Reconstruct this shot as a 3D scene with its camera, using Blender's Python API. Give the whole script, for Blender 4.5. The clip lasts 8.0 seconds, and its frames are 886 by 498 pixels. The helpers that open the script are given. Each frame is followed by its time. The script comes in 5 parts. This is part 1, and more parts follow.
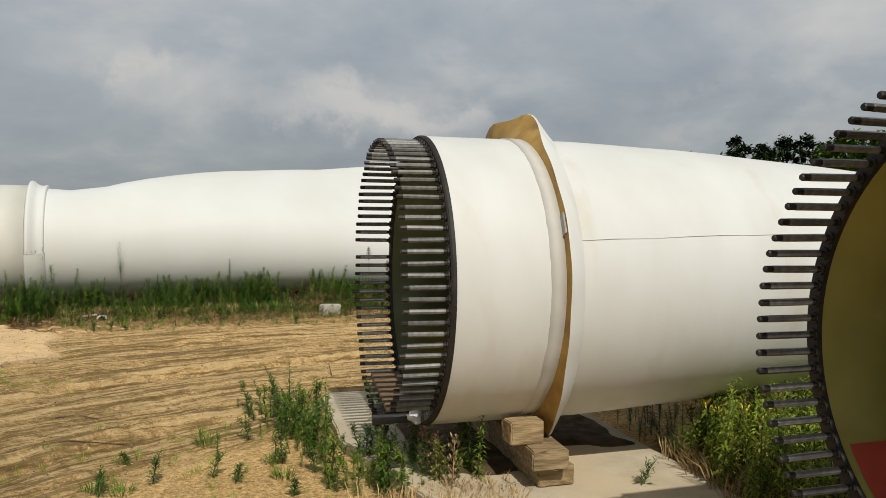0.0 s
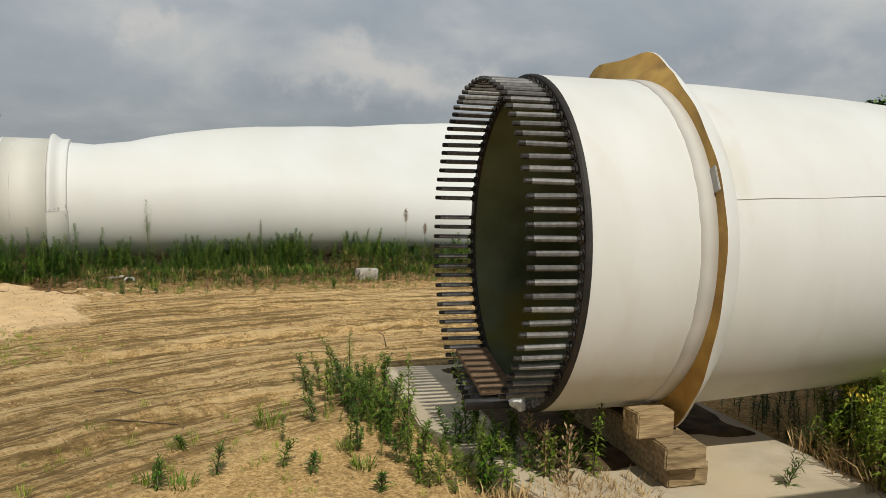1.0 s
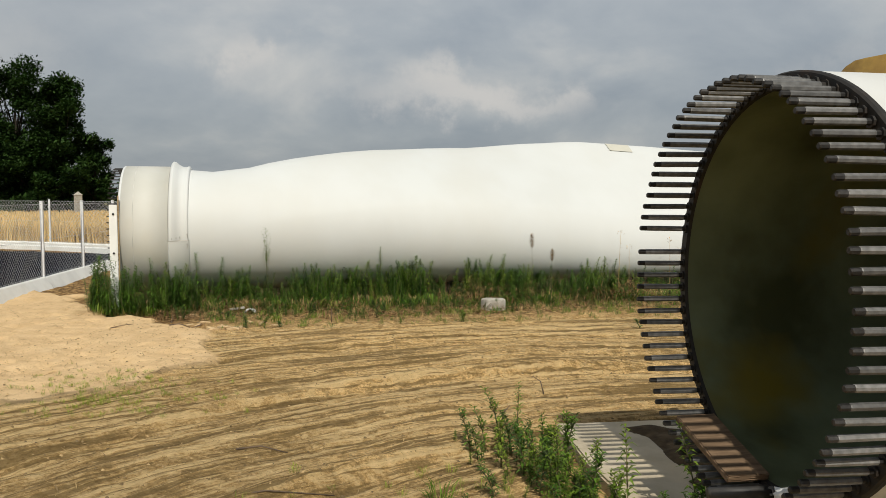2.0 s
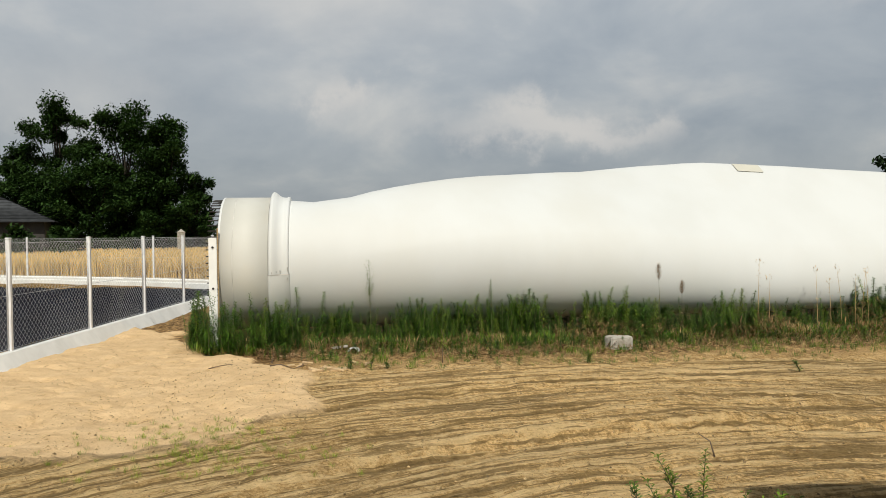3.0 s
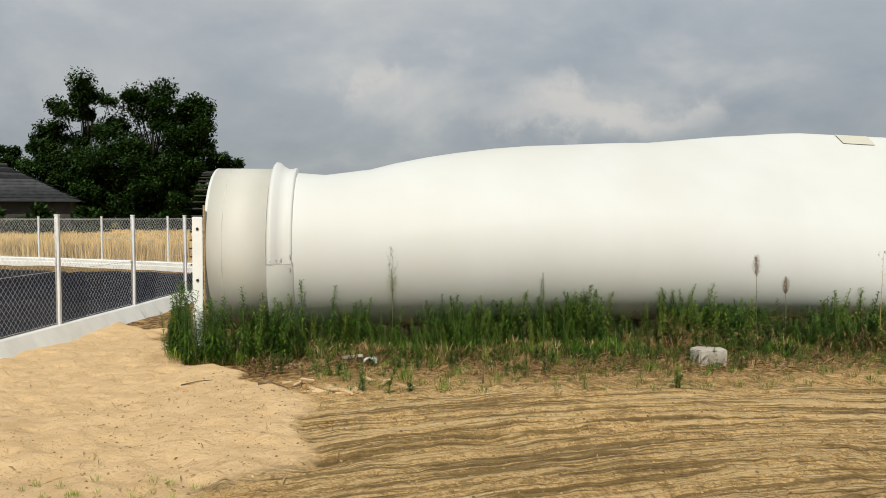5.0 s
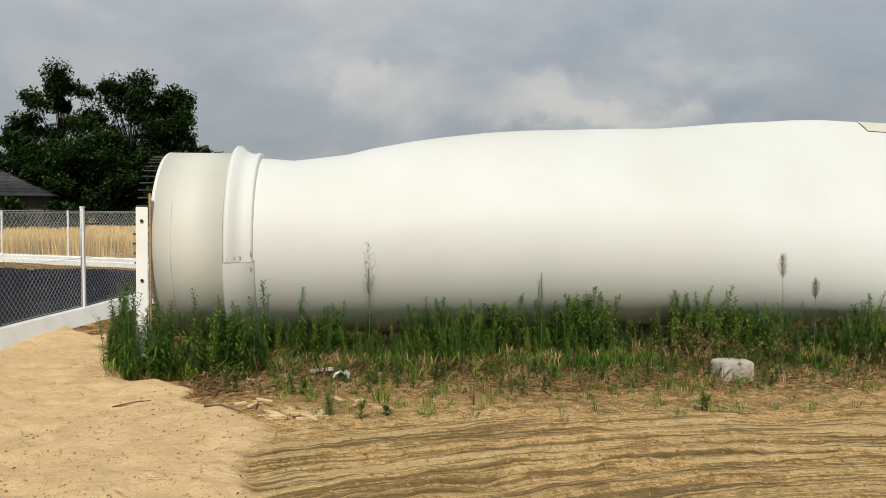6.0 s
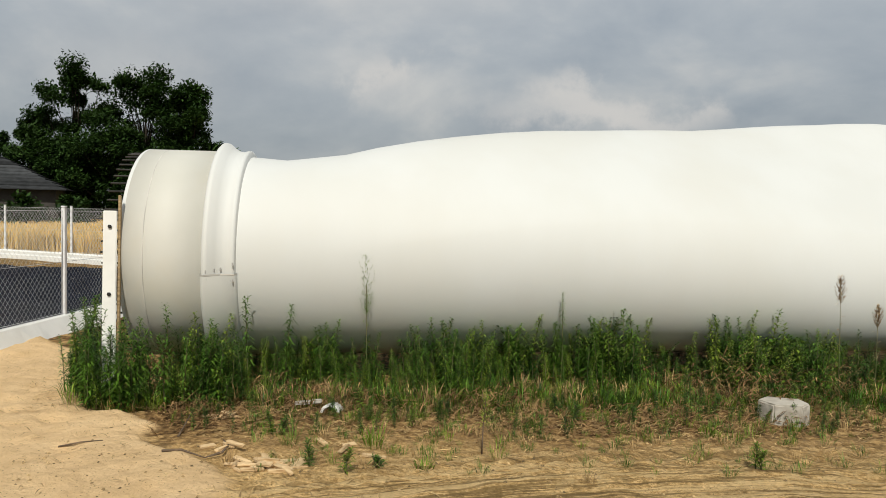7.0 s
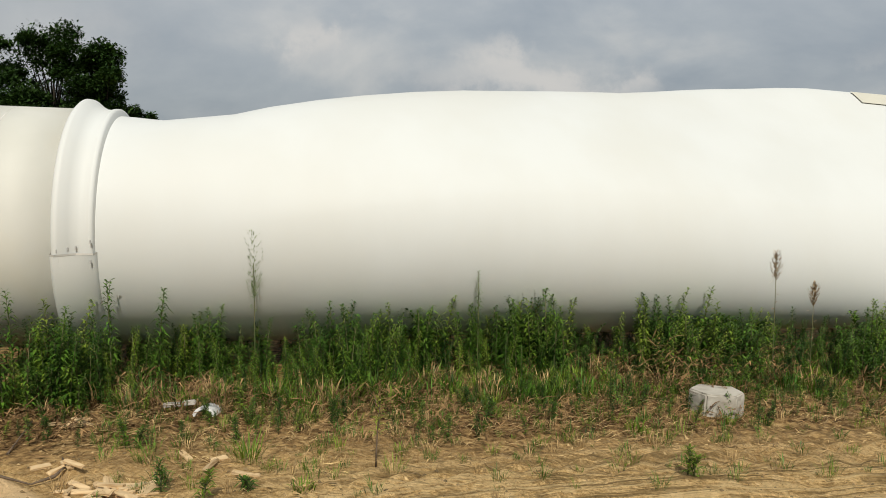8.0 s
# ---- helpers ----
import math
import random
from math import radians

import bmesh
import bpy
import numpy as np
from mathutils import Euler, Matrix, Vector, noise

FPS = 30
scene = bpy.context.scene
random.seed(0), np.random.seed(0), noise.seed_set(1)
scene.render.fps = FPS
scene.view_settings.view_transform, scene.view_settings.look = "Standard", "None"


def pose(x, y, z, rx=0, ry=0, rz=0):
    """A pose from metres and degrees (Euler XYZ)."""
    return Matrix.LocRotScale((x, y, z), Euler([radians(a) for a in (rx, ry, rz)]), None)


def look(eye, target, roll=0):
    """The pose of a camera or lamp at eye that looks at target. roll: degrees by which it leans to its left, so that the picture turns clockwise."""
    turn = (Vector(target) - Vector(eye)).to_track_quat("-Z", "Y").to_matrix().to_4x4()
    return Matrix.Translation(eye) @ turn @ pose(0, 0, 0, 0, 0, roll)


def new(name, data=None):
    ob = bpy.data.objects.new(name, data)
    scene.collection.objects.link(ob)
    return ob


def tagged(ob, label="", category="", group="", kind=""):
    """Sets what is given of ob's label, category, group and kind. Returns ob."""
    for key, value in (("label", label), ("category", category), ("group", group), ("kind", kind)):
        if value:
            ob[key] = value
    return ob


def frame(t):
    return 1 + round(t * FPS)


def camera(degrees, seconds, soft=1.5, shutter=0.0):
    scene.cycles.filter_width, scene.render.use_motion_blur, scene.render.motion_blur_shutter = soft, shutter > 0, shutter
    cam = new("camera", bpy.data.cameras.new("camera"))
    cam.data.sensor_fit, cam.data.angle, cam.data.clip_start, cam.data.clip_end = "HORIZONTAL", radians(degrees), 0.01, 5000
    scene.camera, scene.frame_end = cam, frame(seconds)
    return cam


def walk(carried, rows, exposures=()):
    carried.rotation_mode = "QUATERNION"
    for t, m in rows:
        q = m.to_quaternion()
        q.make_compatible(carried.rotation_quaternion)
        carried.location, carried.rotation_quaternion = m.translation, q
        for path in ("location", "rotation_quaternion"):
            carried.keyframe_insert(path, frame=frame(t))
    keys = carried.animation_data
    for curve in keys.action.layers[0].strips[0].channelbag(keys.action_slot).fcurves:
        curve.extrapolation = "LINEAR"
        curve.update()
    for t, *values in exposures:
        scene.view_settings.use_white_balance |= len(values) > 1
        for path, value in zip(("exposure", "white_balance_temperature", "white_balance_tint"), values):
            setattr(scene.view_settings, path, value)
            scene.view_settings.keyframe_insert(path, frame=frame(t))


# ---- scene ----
cam = camera(61.0, 8.0, 0.6)
PATH = [
    (0, (0.325, 0.762, 1.678), (0.152, 2.753, 1.587), 0.5),
    (0.5, (0.003, 1.061, 1.663), (-0.194, 3.046, 1.525), 1.5),
    (1, (-0.282, 1.398, 1.608), (-0.476, 3.38, 1.422), 1.2),
    (1.4, (-0.535, 1.685, 1.619), (-0.768, 3.662, 1.433), 0.7),
    (1.5, (-0.61, 1.759, 1.62), (-0.869, 3.734, 1.439), 0.7),
    (2, (-0.997, 2.116, 1.639), (-1.424, 4.065, 1.505), 0.3),
    (2.2, (-1.146, 2.249, 1.63), (-1.652, 4.181, 1.526), -0.5),
    (3.3, (-1.687, 3.208, 1.557), (-2.351, 5.094, 1.516), -0.4),
    (3.5, (-1.76, 3.392, 1.555), (-2.416, 5.281, 1.513), -0.1),
    (4, (-1.93, 3.889, 1.526), (-2.592, 5.776, 1.475), 0.3),
    (4.5, (-2.123, 4.373, 1.536), (-2.819, 6.247, 1.462), 0.2),
    (4.7, (-2.206, 4.581, 1.534), (-2.935, 6.441, 1.454), -0.1),
    (5.8, (-2.638, 5.688, 1.469), (-3.382, 7.542, 1.38), 0.0),
    (6, (-2.706, 5.889, 1.465), (-3.411, 7.759, 1.374), 0.2),
    (6.5, (-2.837, 6.312, 1.519), (-3.524, 8.188, 1.424), -0.0),
    (7, (-2.959, 6.743, 1.557), (-3.704, 8.596, 1.464), 1.2),
    (7.5, (-2.985, 7.164, 1.558), (-3.691, 9.029, 1.402), 1.8),
    (8, (-3.002, 7.548, 1.573), (-3.579, 9.456, 1.398), 1.3),
]
walk(cam, [(t, look(eye, target, roll)) for t, eye, target, roll in PATH],
     [(0, -0.1, 6600, 8), (1.5, -0.12, 6600, 8), (2.2, -0.03, 6600, 8), (3.5, 0.0, 6600, 8), (8, 0.0, 6600, 8)])

# ---------------------------------------------------------------- sky and sun
SUN_ELEV, SUN_DIR = radians(48), Vector((0.37, -0.93, 0)).normalized()
world = bpy.data.worlds.new("sky")
scene.world = world
world.use_nodes = True
wn, wl = world.node_tree.nodes, world.node_tree.links
wn.clear()

sky = wn.new("ShaderNodeTexSky")
sky.sky_type, sky.sun_disc = "NISHITA", False
sky.sun_elevation, sky.sun_rotation = SUN_ELEV, math.atan2(SUN_DIR.x, SUN_DIR.y)
sky.air_density, sky.dust_density = 1.0, 2.0
coord = wn.new("ShaderNodeTexCoord")
# clouds are flattened towards the horizon: direction divided by its height
sep = wn.new("ShaderNodeSeparateXYZ")
wl.new(coord.outputs["Generated"], sep.inputs[0])
hz = wn.new("ShaderNodeMath"); hz.operation = "MAXIMUM"; hz.inputs[1].default_value = 0.0
wl.new(sep.outputs[2], hz.inputs[0])
hz2 = wn.new("ShaderNodeMath"); hz2.operation = "ADD"; hz2.inputs[1].default_value = 0.42
wl.new(hz.outputs[0], hz2.inputs[0])
dx = wn.new("ShaderNodeMath"); dx.operation = "DIVIDE"
dy = wn.new("ShaderNodeMath"); dy.operation = "DIVIDE"
wl.new(sep.outputs[0], dx.inputs[0]); wl.new(hz2.outputs[0], dx.inputs[1])
wl.new(sep.outputs[1], dy.inputs[0]); wl.new(hz2.outputs[0], dy.inputs[1])
plane = wn.new("ShaderNodeCombineXYZ")
wl.new(dx.outputs[0], plane.inputs[0]); wl.new(dy.outputs[0], plane.inputs[1])
big = wn.new("ShaderNodeTexNoise")
big.inputs["Scale"].default_value, big.inputs["Detail"].default_value, big.inputs["Roughness"].default_value = 2.3, 9, 0.53
big.inputs["Distortion"].default_value = 0.25
wl.new(plane.outputs[0], big.inputs["Vector"])
ramp = wn.new("ShaderNodeValToRGB")
ramp.color_ramp.elements[0].position, ramp.color_ramp.elements[0].color = 0.37, (0.34, 0.38, 0.43, 1)
ramp.color_ramp.elements[1].position, ramp.color_ramp.elements[1].color = 0.68, (0.60, 0.60, 0.595, 1)
mid = ramp.color_ramp.elements.new(0.52)
mid.color = (0.43, 0.462, 0.497, 1)
wl.new(big.outputs["Fac"], ramp.inputs[0])
dim = wn.new("ShaderNodeMix"); dim.data_type = "RGBA"; dim.blend_type = "MULTIPLY"
dim.inputs["Factor"].default_value = 1.0
dim.inputs["B"].default_value = (0.075, 0.075, 0.075, 1)
wl.new(sky.outputs[0], dim.inputs["A"])
cover = wn.new("ShaderNodeMix"); cover.data_type = "RGBA"
cover.inputs["Factor"].default_value = 0.86
wl.new(dim.outputs["Result"], cover.inputs["A"])
wl.new(ramp.outputs[0], cover.inputs["B"])


def wmath(op, a, c=0.0):
    q = wn.new("ShaderNodeMath")
    q.operation = op
    for i, x in enumerate((a, c)):
        if isinstance(x, (int, float)):
            q.inputs[i].default_value = x
        else:
            wl.new(x, q.inputs[i])
    return q.outputs[0]


# the cloud sheet is darker low over the land
haze = wn.new("ShaderNodeMapRange")
haze.interpolation_type = "SMOOTHSTEP"
haze.inputs["From Min"].default_value, haze.inputs["From Max"].default_value = 0.02, 0.34
haze.inputs["To Min"].default_value, haze.inputs["To Max"].default_value = 0.86, 1.10
wl.new(sep.outputs[2], haze.inputs["Value"])
# heaps of cumulus at their bearing and height, frayed by noise
fray = wn.new("ShaderNodeTexNoise")
fray.inputs["Scale"].default_value, fray.inputs["Detail"].default_value, fray.inputs["Roughness"].default_value = 13.0, 9, 0.62
wl.new(coord.outputs["Generated"], fray.inputs["Vector"])
frayed = wmath("SUBTRACT", fray.outputs["Fac"], 0.5)
bearing = wmath("ADD", wmath("ARCTAN2", sep.outputs[0], sep.outputs[1]), wmath("MULTIPLY", frayed, 0.26))
height = wmath("ADD", wmath("ARCSINE", sep.outputs[2]), wmath("MULTIPLY", frayed, 0.10))
heap = 0.0
for b0, h0, bw, hw, k in [(-10.5, 7.6, 6.5, 1.7, 0.75), (-13.0, 9.8, 2.4, 1.3, 0.5), (-5.5, 6.6, 5.0, 1.0, 0.35), (-26.8, 10.2, 2.6, 1.2, 0.6), (-30.0, 17.0, 18.0, 5.0, 0.45),
                          (-20.0, 8.0, 6.0, 1.5, 0.25), (12.0, 17.5, 7.0, 2.6, 0.5), (24.0, 14.0, 9.0, 2.0, 0.4), (15.0, 9.5, 3.0, 1.0, 0.3), (-45.0, 9.0, 9.0, 4.0, 0.4)]:
    da = wmath("DIVIDE", wmath("SUBTRACT", bearing, radians(b0)), radians(bw))
    dh = wmath("DIVIDE", wmath("SUBTRACT", height, radians(h0)), radians(hw))
    d2 = wmath("ADD", wmath("MULTIPLY", da, da), wmath("MULTIPLY", dh, dh))
    heap = wmath("ADD", wmath("MULTIPLY", wmath("EXPONENT", wmath("MULTIPLY", d2, -1.0)), k), heap)
lit_cloud = wn.new("ShaderNodeMix")
lit_cloud.data_type = "RGBA"
lit_cloud.inputs["B"].default_value = (0.66, 0.635, 0.615, 1)
edge = wn.new("ShaderNodeMapRange")
edge.interpolation_type = "SMOOTHSTEP"
edge.inputs["From Min"].default_value, edge.inputs["From Max"].default_value, edge.inputs["To Max"].default_value = 0.06, 0.85, 0.66
wl.new(heap, edge.inputs["Value"])
wl.new(edge.outputs[0], lit_cloud.inputs["Factor"])
graded = wn.new("ShaderNodeMix")
graded.data_type, graded.blend_type = "RGBA", "MULTIPLY"
graded.inputs["Factor"].default_value = 1.0
wl.new(cover.outputs["Result"], graded.inputs["A"])
# and thins to deeper blue-grey overhead
thin_top = wn.new("ShaderNodeMapRange")
thin_top.interpolation_type = "SMOOTHSTEP"
thin_top.inputs["From Min"].default_value, thin_top.inputs["From Max"].default_value = 0.40, 0.95
thin_top.inputs["To Min"].default_value, thin_top.inputs["To Max"].default_value = 1.0, 0.55
wl.new(sep.outputs[2], thin_top.inputs["Value"])
wl.new(wmath("MULTIPLY", haze.outputs[0], thin_top.outputs[0]), graded.inputs["B"])
wl.new(graded.outputs["Result"], lit_cloud.inputs["A"])
back = wn.new("ShaderNodeBackground")
back.inputs[1].default_value = 1.0
wl.new(lit_cloud.outputs["Result"], back.inputs[0])
wout = wn.new("ShaderNodeOutputWorld")
wl.new(back.outputs[0], wout.inputs[0])

sun = new("sun", bpy.data.lights.new("sun", "SUN"))
sun.data.energy, sun.data.angle, sun.data.color = 3.7, radians(0.6), (1.0, 0.955, 0.865)
to_sun = SUN_DIR * math.cos(SUN_ELEV) + Vector((0, 0, math.sin(SUN_ELEV)))
sun.matrix_world = look(to_sun * 60, (0, 0, 0))

# ---------------------------------------------------------------- materials


def material(name, base, alt=None, rough=0.6, metal=0.0, scale=6.0, detail=6.0, spread=(0.35, 0.65), bump=0.0, bump_scale=40.0,
             per_object=0.0, per_island=0.0, spec=0.5, stain=None, stain_scale=1.2, stain_spread=(0.55, 0.75), stretch=(1, 1, 1), trans=None):
    """A noise-varied surface: base to alt by one noise, a second larger noise for stains, a fine one for relief."""
    m = bpy.data.materials.new(name)
    m.use_nodes = True
    n, l = m.node_tree.nodes, m.node_tree.links
    b = n["Principled BSDF"]
    b.inputs["Roughness"].default_value, b.inputs["Metallic"].default_value = rough, metal
    b.inputs["Specular IOR Level"].default_value = spec
    co = n.new("ShaderNodeTexCoord")
    mp = n.new("ShaderNodeMapping")
    mp.inputs["Scale"].default_value = stretch
    l.new(co.outputs["Object"], mp.inputs[0])
    nz = n.new("ShaderNodeTexNoise")
    nz.inputs["Scale"].default_value, nz.inputs["Detail"].default_value = scale, detail
    l.new(mp.outputs[0], nz.inputs["Vector"])
    r = n.new("ShaderNodeValToRGB")
    r.color_ramp.elements[0].position, r.color_ramp.elements[1].position = spread
    r.color_ramp.elements[0].color = (*base, 1)
    r.color_ramp.elements[1].color = (*(alt or base), 1)
    l.new(nz.outputs["Fac"], r.inputs[0])
    col = r.outputs[0]
    if stain:
        n2 = n.new("ShaderNodeTexNoise")
        n2.inputs["Scale"].default_value, n2.inputs["Detail"].default_value = stain_scale, 5
        l.new(mp.outputs[0], n2.inputs["Vector"])
        r2 = n.new("ShaderNodeValToRGB")
        r2.color_ramp.elements[0].position, r2.color_ramp.elements[1].position = stain_spread
        r2.color_ramp.elements[0].color, r2.color_ramp.elements[1].color = (0, 0, 0, 1), (1, 1, 1, 1)
        l.new(n2.outputs["Fac"], r2.inputs[0])
        mx = n.new("ShaderNodeMix"); mx.data_type = "RGBA"
        l.new(r2.outputs[0], mx.inputs["Factor"])
        l.new(col, mx.inputs["A"])
        mx.inputs["B"].default_value = (*stain, 1)
        col = mx.outputs["Result"]
    if per_object or per_island:
        src = n.new("ShaderNodeObjectInfo") if per_object else n.new("ShaderNodeNewGeometry")
        out = src.outputs["Random"] if per_object else src.outputs["Random Per Island"]
        k = per_object or per_island
        mr = n.new("ShaderNodeMapRange")
        mr.inputs["To Min"].default_value, mr.inputs["To Max"].default_value = 1 - k, 1 + k
        l.new(out, mr.inputs["Value"])
        hs = n.new("ShaderNodeHueSaturation")
        l.new(mr.outputs[0], hs.inputs["Value"])
        l.new(col, hs.inputs["Color"])
        col = hs.outputs[0]
    l.new(col, b.inputs["Base Color"])
    if trans:
        tr = n.new("ShaderNodeBsdfTranslucent")
        tr.inputs[0].default_value = (*trans, 1)
        ad = n.new("ShaderNodeMixShader")
        ad.inputs[0].default_value = 0.3
        l.new(b.outputs[0], ad.inputs[1]); l.new(tr.outputs[0], ad.inputs[2])
        l.new(ad.outputs[0], n["Material Output"].inputs[0])
    if bump:
        bz = n.new("ShaderNodeTexNoise")
        bz.inputs["Scale"].default_value, bz.inputs["Detail"].default_value = bump_scale, 5
        l.new(mp.outputs[0], bz.inputs["Vector"])
        bp = n.new("ShaderNodeBump")
        bp.inputs["Strength"].default_value, bp.inputs["Distance"].default_value = 0.6, bump
        l.new(bz.outputs["Fac"], bp.inputs["Height"])
        l.new(bp.outputs[0], b.inputs["Normal"])
    return m


GELCOAT = material("white_gelcoat", (0.645, 0.65, 0.635), (0.60, 0.60, 0.575), 0.55, scale=2.2, stain=(0.50, 0.44, 0.33), stain_scale=1.6, stain_spread=(0.60, 0.85), bump=0.001, bump_scale=14, stretch=(1.4, 1, 0.5), spec=0.35)
GELCOAT_GREY = material("grey_white_gelcoat", (0.59, 0.585, 0.54), (0.55, 0.545, 0.495), 0.6, scale=1.8, stain=(0.58, 0.55, 0.47), stain_scale=1.2, spec=0.3)
GELCOAT_CLEAN = material("clean_white_gelcoat", (0.635, 0.65, 0.64), (0.61, 0.622, 0.607), 0.6, scale=1.2, bump=0.0008, bump_scale=10, stain=(0.61, 0.61, 0.575), stain_scale=0.6, stain_spread=(0.5, 0.9), stretch=(1, 1, 0.5), spec=0.3)
SEAM = material("grey_joint_line", (0.42, 0.41, 0.38), (0.62, 0.60, 0.56), 0.7, scale=4)
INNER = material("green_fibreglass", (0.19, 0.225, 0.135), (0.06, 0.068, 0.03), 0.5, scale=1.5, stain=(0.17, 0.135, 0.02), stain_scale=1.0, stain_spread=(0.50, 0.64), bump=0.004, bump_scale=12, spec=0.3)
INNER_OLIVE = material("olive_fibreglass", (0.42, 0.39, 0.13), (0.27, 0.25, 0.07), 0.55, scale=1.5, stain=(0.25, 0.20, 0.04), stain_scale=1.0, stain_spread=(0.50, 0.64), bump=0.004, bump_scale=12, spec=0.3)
RED = material("red_paint_patch", (0.50, 0.075, 0.045), (0.36, 0.06, 0.04), 0.6, scale=8, bump=0.001)
FLANGE = material("dark_steel_flange", (0.012, 0.0115, 0.011), (0.026, 0.022, 0.018), 0.65, 0.2, scale=18, bump=0.002, stain=(0.05, 0.028, 0.016), stain_scale=5)
BOLT = material("weathered_bolt_steel", (0.11, 0.108, 0.105), (0.20, 0.196, 0.19), 0.45, 0.2, scale=30, per_object=0.35, stain=(0.07, 0.058, 0.046), stain_scale=9, bump=0.001, bump_scale=120)
THREAD = material("dark_bolt_thread", (0.02, 0.019, 0.018), (0.045, 0.042, 0.04), 0.55, 0.4, scale=40, per_object=0.3)
COLLAR = material("ochre_laminate", (0.46, 0.285, 0.065), (0.33, 0.19, 0.045), 0.6, scale=7, stain=(0.15, 0.085, 0.025), stain_scale=4.5, stain_spread=(0.54, 0.74), bump=0.004, bump_scale=22, stretch=(1, 1, 1))
PRIMER = material("grey_primer", (0.46, 0.45, 0.42), (0.54, 0.52, 0.48), 0.75, scale=4, stain=(0.34, 0.30, 0.24), stain_scale=2)
TAPE = material("grey_tape", (0.34, 0.34, 0.33), (0.44, 0.43, 0.41), 0.5, scale=12)
PATCH = material("beige_filler", (0.53, 0.515, 0.44), (0.57, 0.55, 0.47), 0.8, scale=4)
TIMBER = material("weathered_timber", (0.37, 0.27, 0.145), (0.17, 0.115, 0.055), 0.85, scale=5, stretch=(1.2, 9, 9), bump=0.006, bump_scale=12, per_object=0.18, stain=(0.15, 0.10, 0.06), stain_scale=1.3)
PLANKW = material("brown_plank", (0.21, 0.135, 0.078), (0.12, 0.075, 0.042), 0.85, scale=6, stretch=(1.2, 9, 9), bump=0.003, bump_scale=14)
CONCRETE = material("old_concrete", (0.54, 0.465, 0.35), (0.41, 0.345, 0.245), 0.9, scale=4, bump=0.006, bump_scale=35, stain=(0.52, 0.42, 0.28), stain_scale=1.4, stain_spread=(0.45, 0.7))
# near-black tone mixes dirt with the shade below the blade's root
SHADE_SOIL = material("shade_dark_earth", (0.055, 0.038, 0.022), (0.115, 0.08, 0.045), 0.95, scale=9, bump=0.012, bump_scale=30, stain=(0.20, 0.14, 0.08), stain_scale=5, stain_spread=(0.6, 0.75), spec=0.1)
BLOCKM = material("pale_concrete", (0.47, 0.435, 0.375), (0.36, 0.33, 0.28), 0.9, scale=9, bump=0.008, bump_scale=30, stain=(0.30, 0.25, 0.19), stain_scale=4)
KERB = material("white_concrete", (0.82, 0.82, 0.79), (0.72, 0.72, 0.69), 0.85, scale=3, bump=0.003, bump_scale=40)
GALV = material("pale_galvanised_steel", (0.82, 0.83, 0.83), (0.72, 0.73, 0.74), 0.5, 0.0, scale=9)
WIRE = material("fence_wire", (0.62, 0.63, 0.63), (0.5, 0.51, 0.52), 0.5, 0.0, scale=9)
LINER = material("black_pond_liner", (0.006, 0.008, 0.014), (0.012, 0.015, 0.024), 0.6, scale=3, bump=0.03, bump_scale=5, stain=(0.16, 0.16, 0.165), stain_scale=11, stain_spread=(0.66, 0.70), spec=0.03)
RAG = material("white_rag", (0.78, 0.78, 0.76), (0.6, 0.6, 0.58), 0.9, scale=20, bump=0.01)
BLACKPIPE = material("black_pipe", (0.03, 0.03, 0.03), (0.055, 0.05, 0.045), 0.5, scale=20)
CHIPW = material("pale_split_wood", (0.60, 0.44, 0.25), (0.48, 0.32, 0.16), 0.85, scale=12, per_object=0.2, per_island=0.0)
STICKW = material("bleached_wood", (0.50, 0.47, 0.41), (0.36, 0.32, 0.27), 0.85, scale=16, stretch=(1, 6, 6), bump=0.003)
TWIG = material("dark_twig", (0.10, 0.07, 0.045), (0.17, 0.12, 0.08), 0.9, scale=20)
BARK = material("tree_bark", (0.026, 0.022, 0.017), (0.045, 0.038, 0.028), 0.95, scale=8, bump=0.02, bump_scale=20, spec=0.1)
LEAF_TREE = material("tree_leaves", (0.016, 0.042, 0.009), (0.045, 0.088, 0.02), 0.6, scale=0.9, per_island=0.6, spec=0.12, trans=(0.02, 0.045, 0.006))
LEAF_PINE = material("pine_needles", (0.022, 0.045, 0.018), (0.036, 0.062, 0.025), 0.6, scale=0.5, per_island=0.4, spec=0.15)
LEAF_FOREST = material("forest_leaves", (0.06, 0.115, 0.022), (0.11, 0.18, 0.035), 0.6, scale=0.3, per_island=0.4, spec=0.15)
WEED = material("weed_leaves", (0.05, 0.13, 0.013), (0.13, 0.235, 0.030), 0.45, scale=3.0, per_island=0.75, spec=0.25, trans=(0.05, 0.10, 0.010))
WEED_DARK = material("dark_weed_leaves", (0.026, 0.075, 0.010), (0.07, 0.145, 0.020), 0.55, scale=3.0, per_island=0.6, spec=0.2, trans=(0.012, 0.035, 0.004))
WEED_LIGHT = material("light_green_weed_leaves", (0.11, 0.20, 0.02), (0.24, 0.32, 0.042), 0.55, scale=2.0, per_island=0.55, spec=0.2, trans=(0.10, 0.16, 0.015))
DEADLEAF = material("dead_brown_stems", (0.30, 0.185, 0.085), (0.11, 0.062, 0.03), 0.9, scale=4, per_island=0.5, spec=0.1)
WEED_YELLOW = material("yellow_green_weed_leaves", (0.20, 0.28, 0.035), (0.36, 0.41, 0.06), 0.6, scale=2.0, per_island=0.55, spec=0.2, trans=(0.24, 0.31, 0.03))
STEM = material("weed_stems", (0.07, 0.095, 0.03), (0.13, 0.11, 0.05), 0.7, scale=4, per_island=0.3)
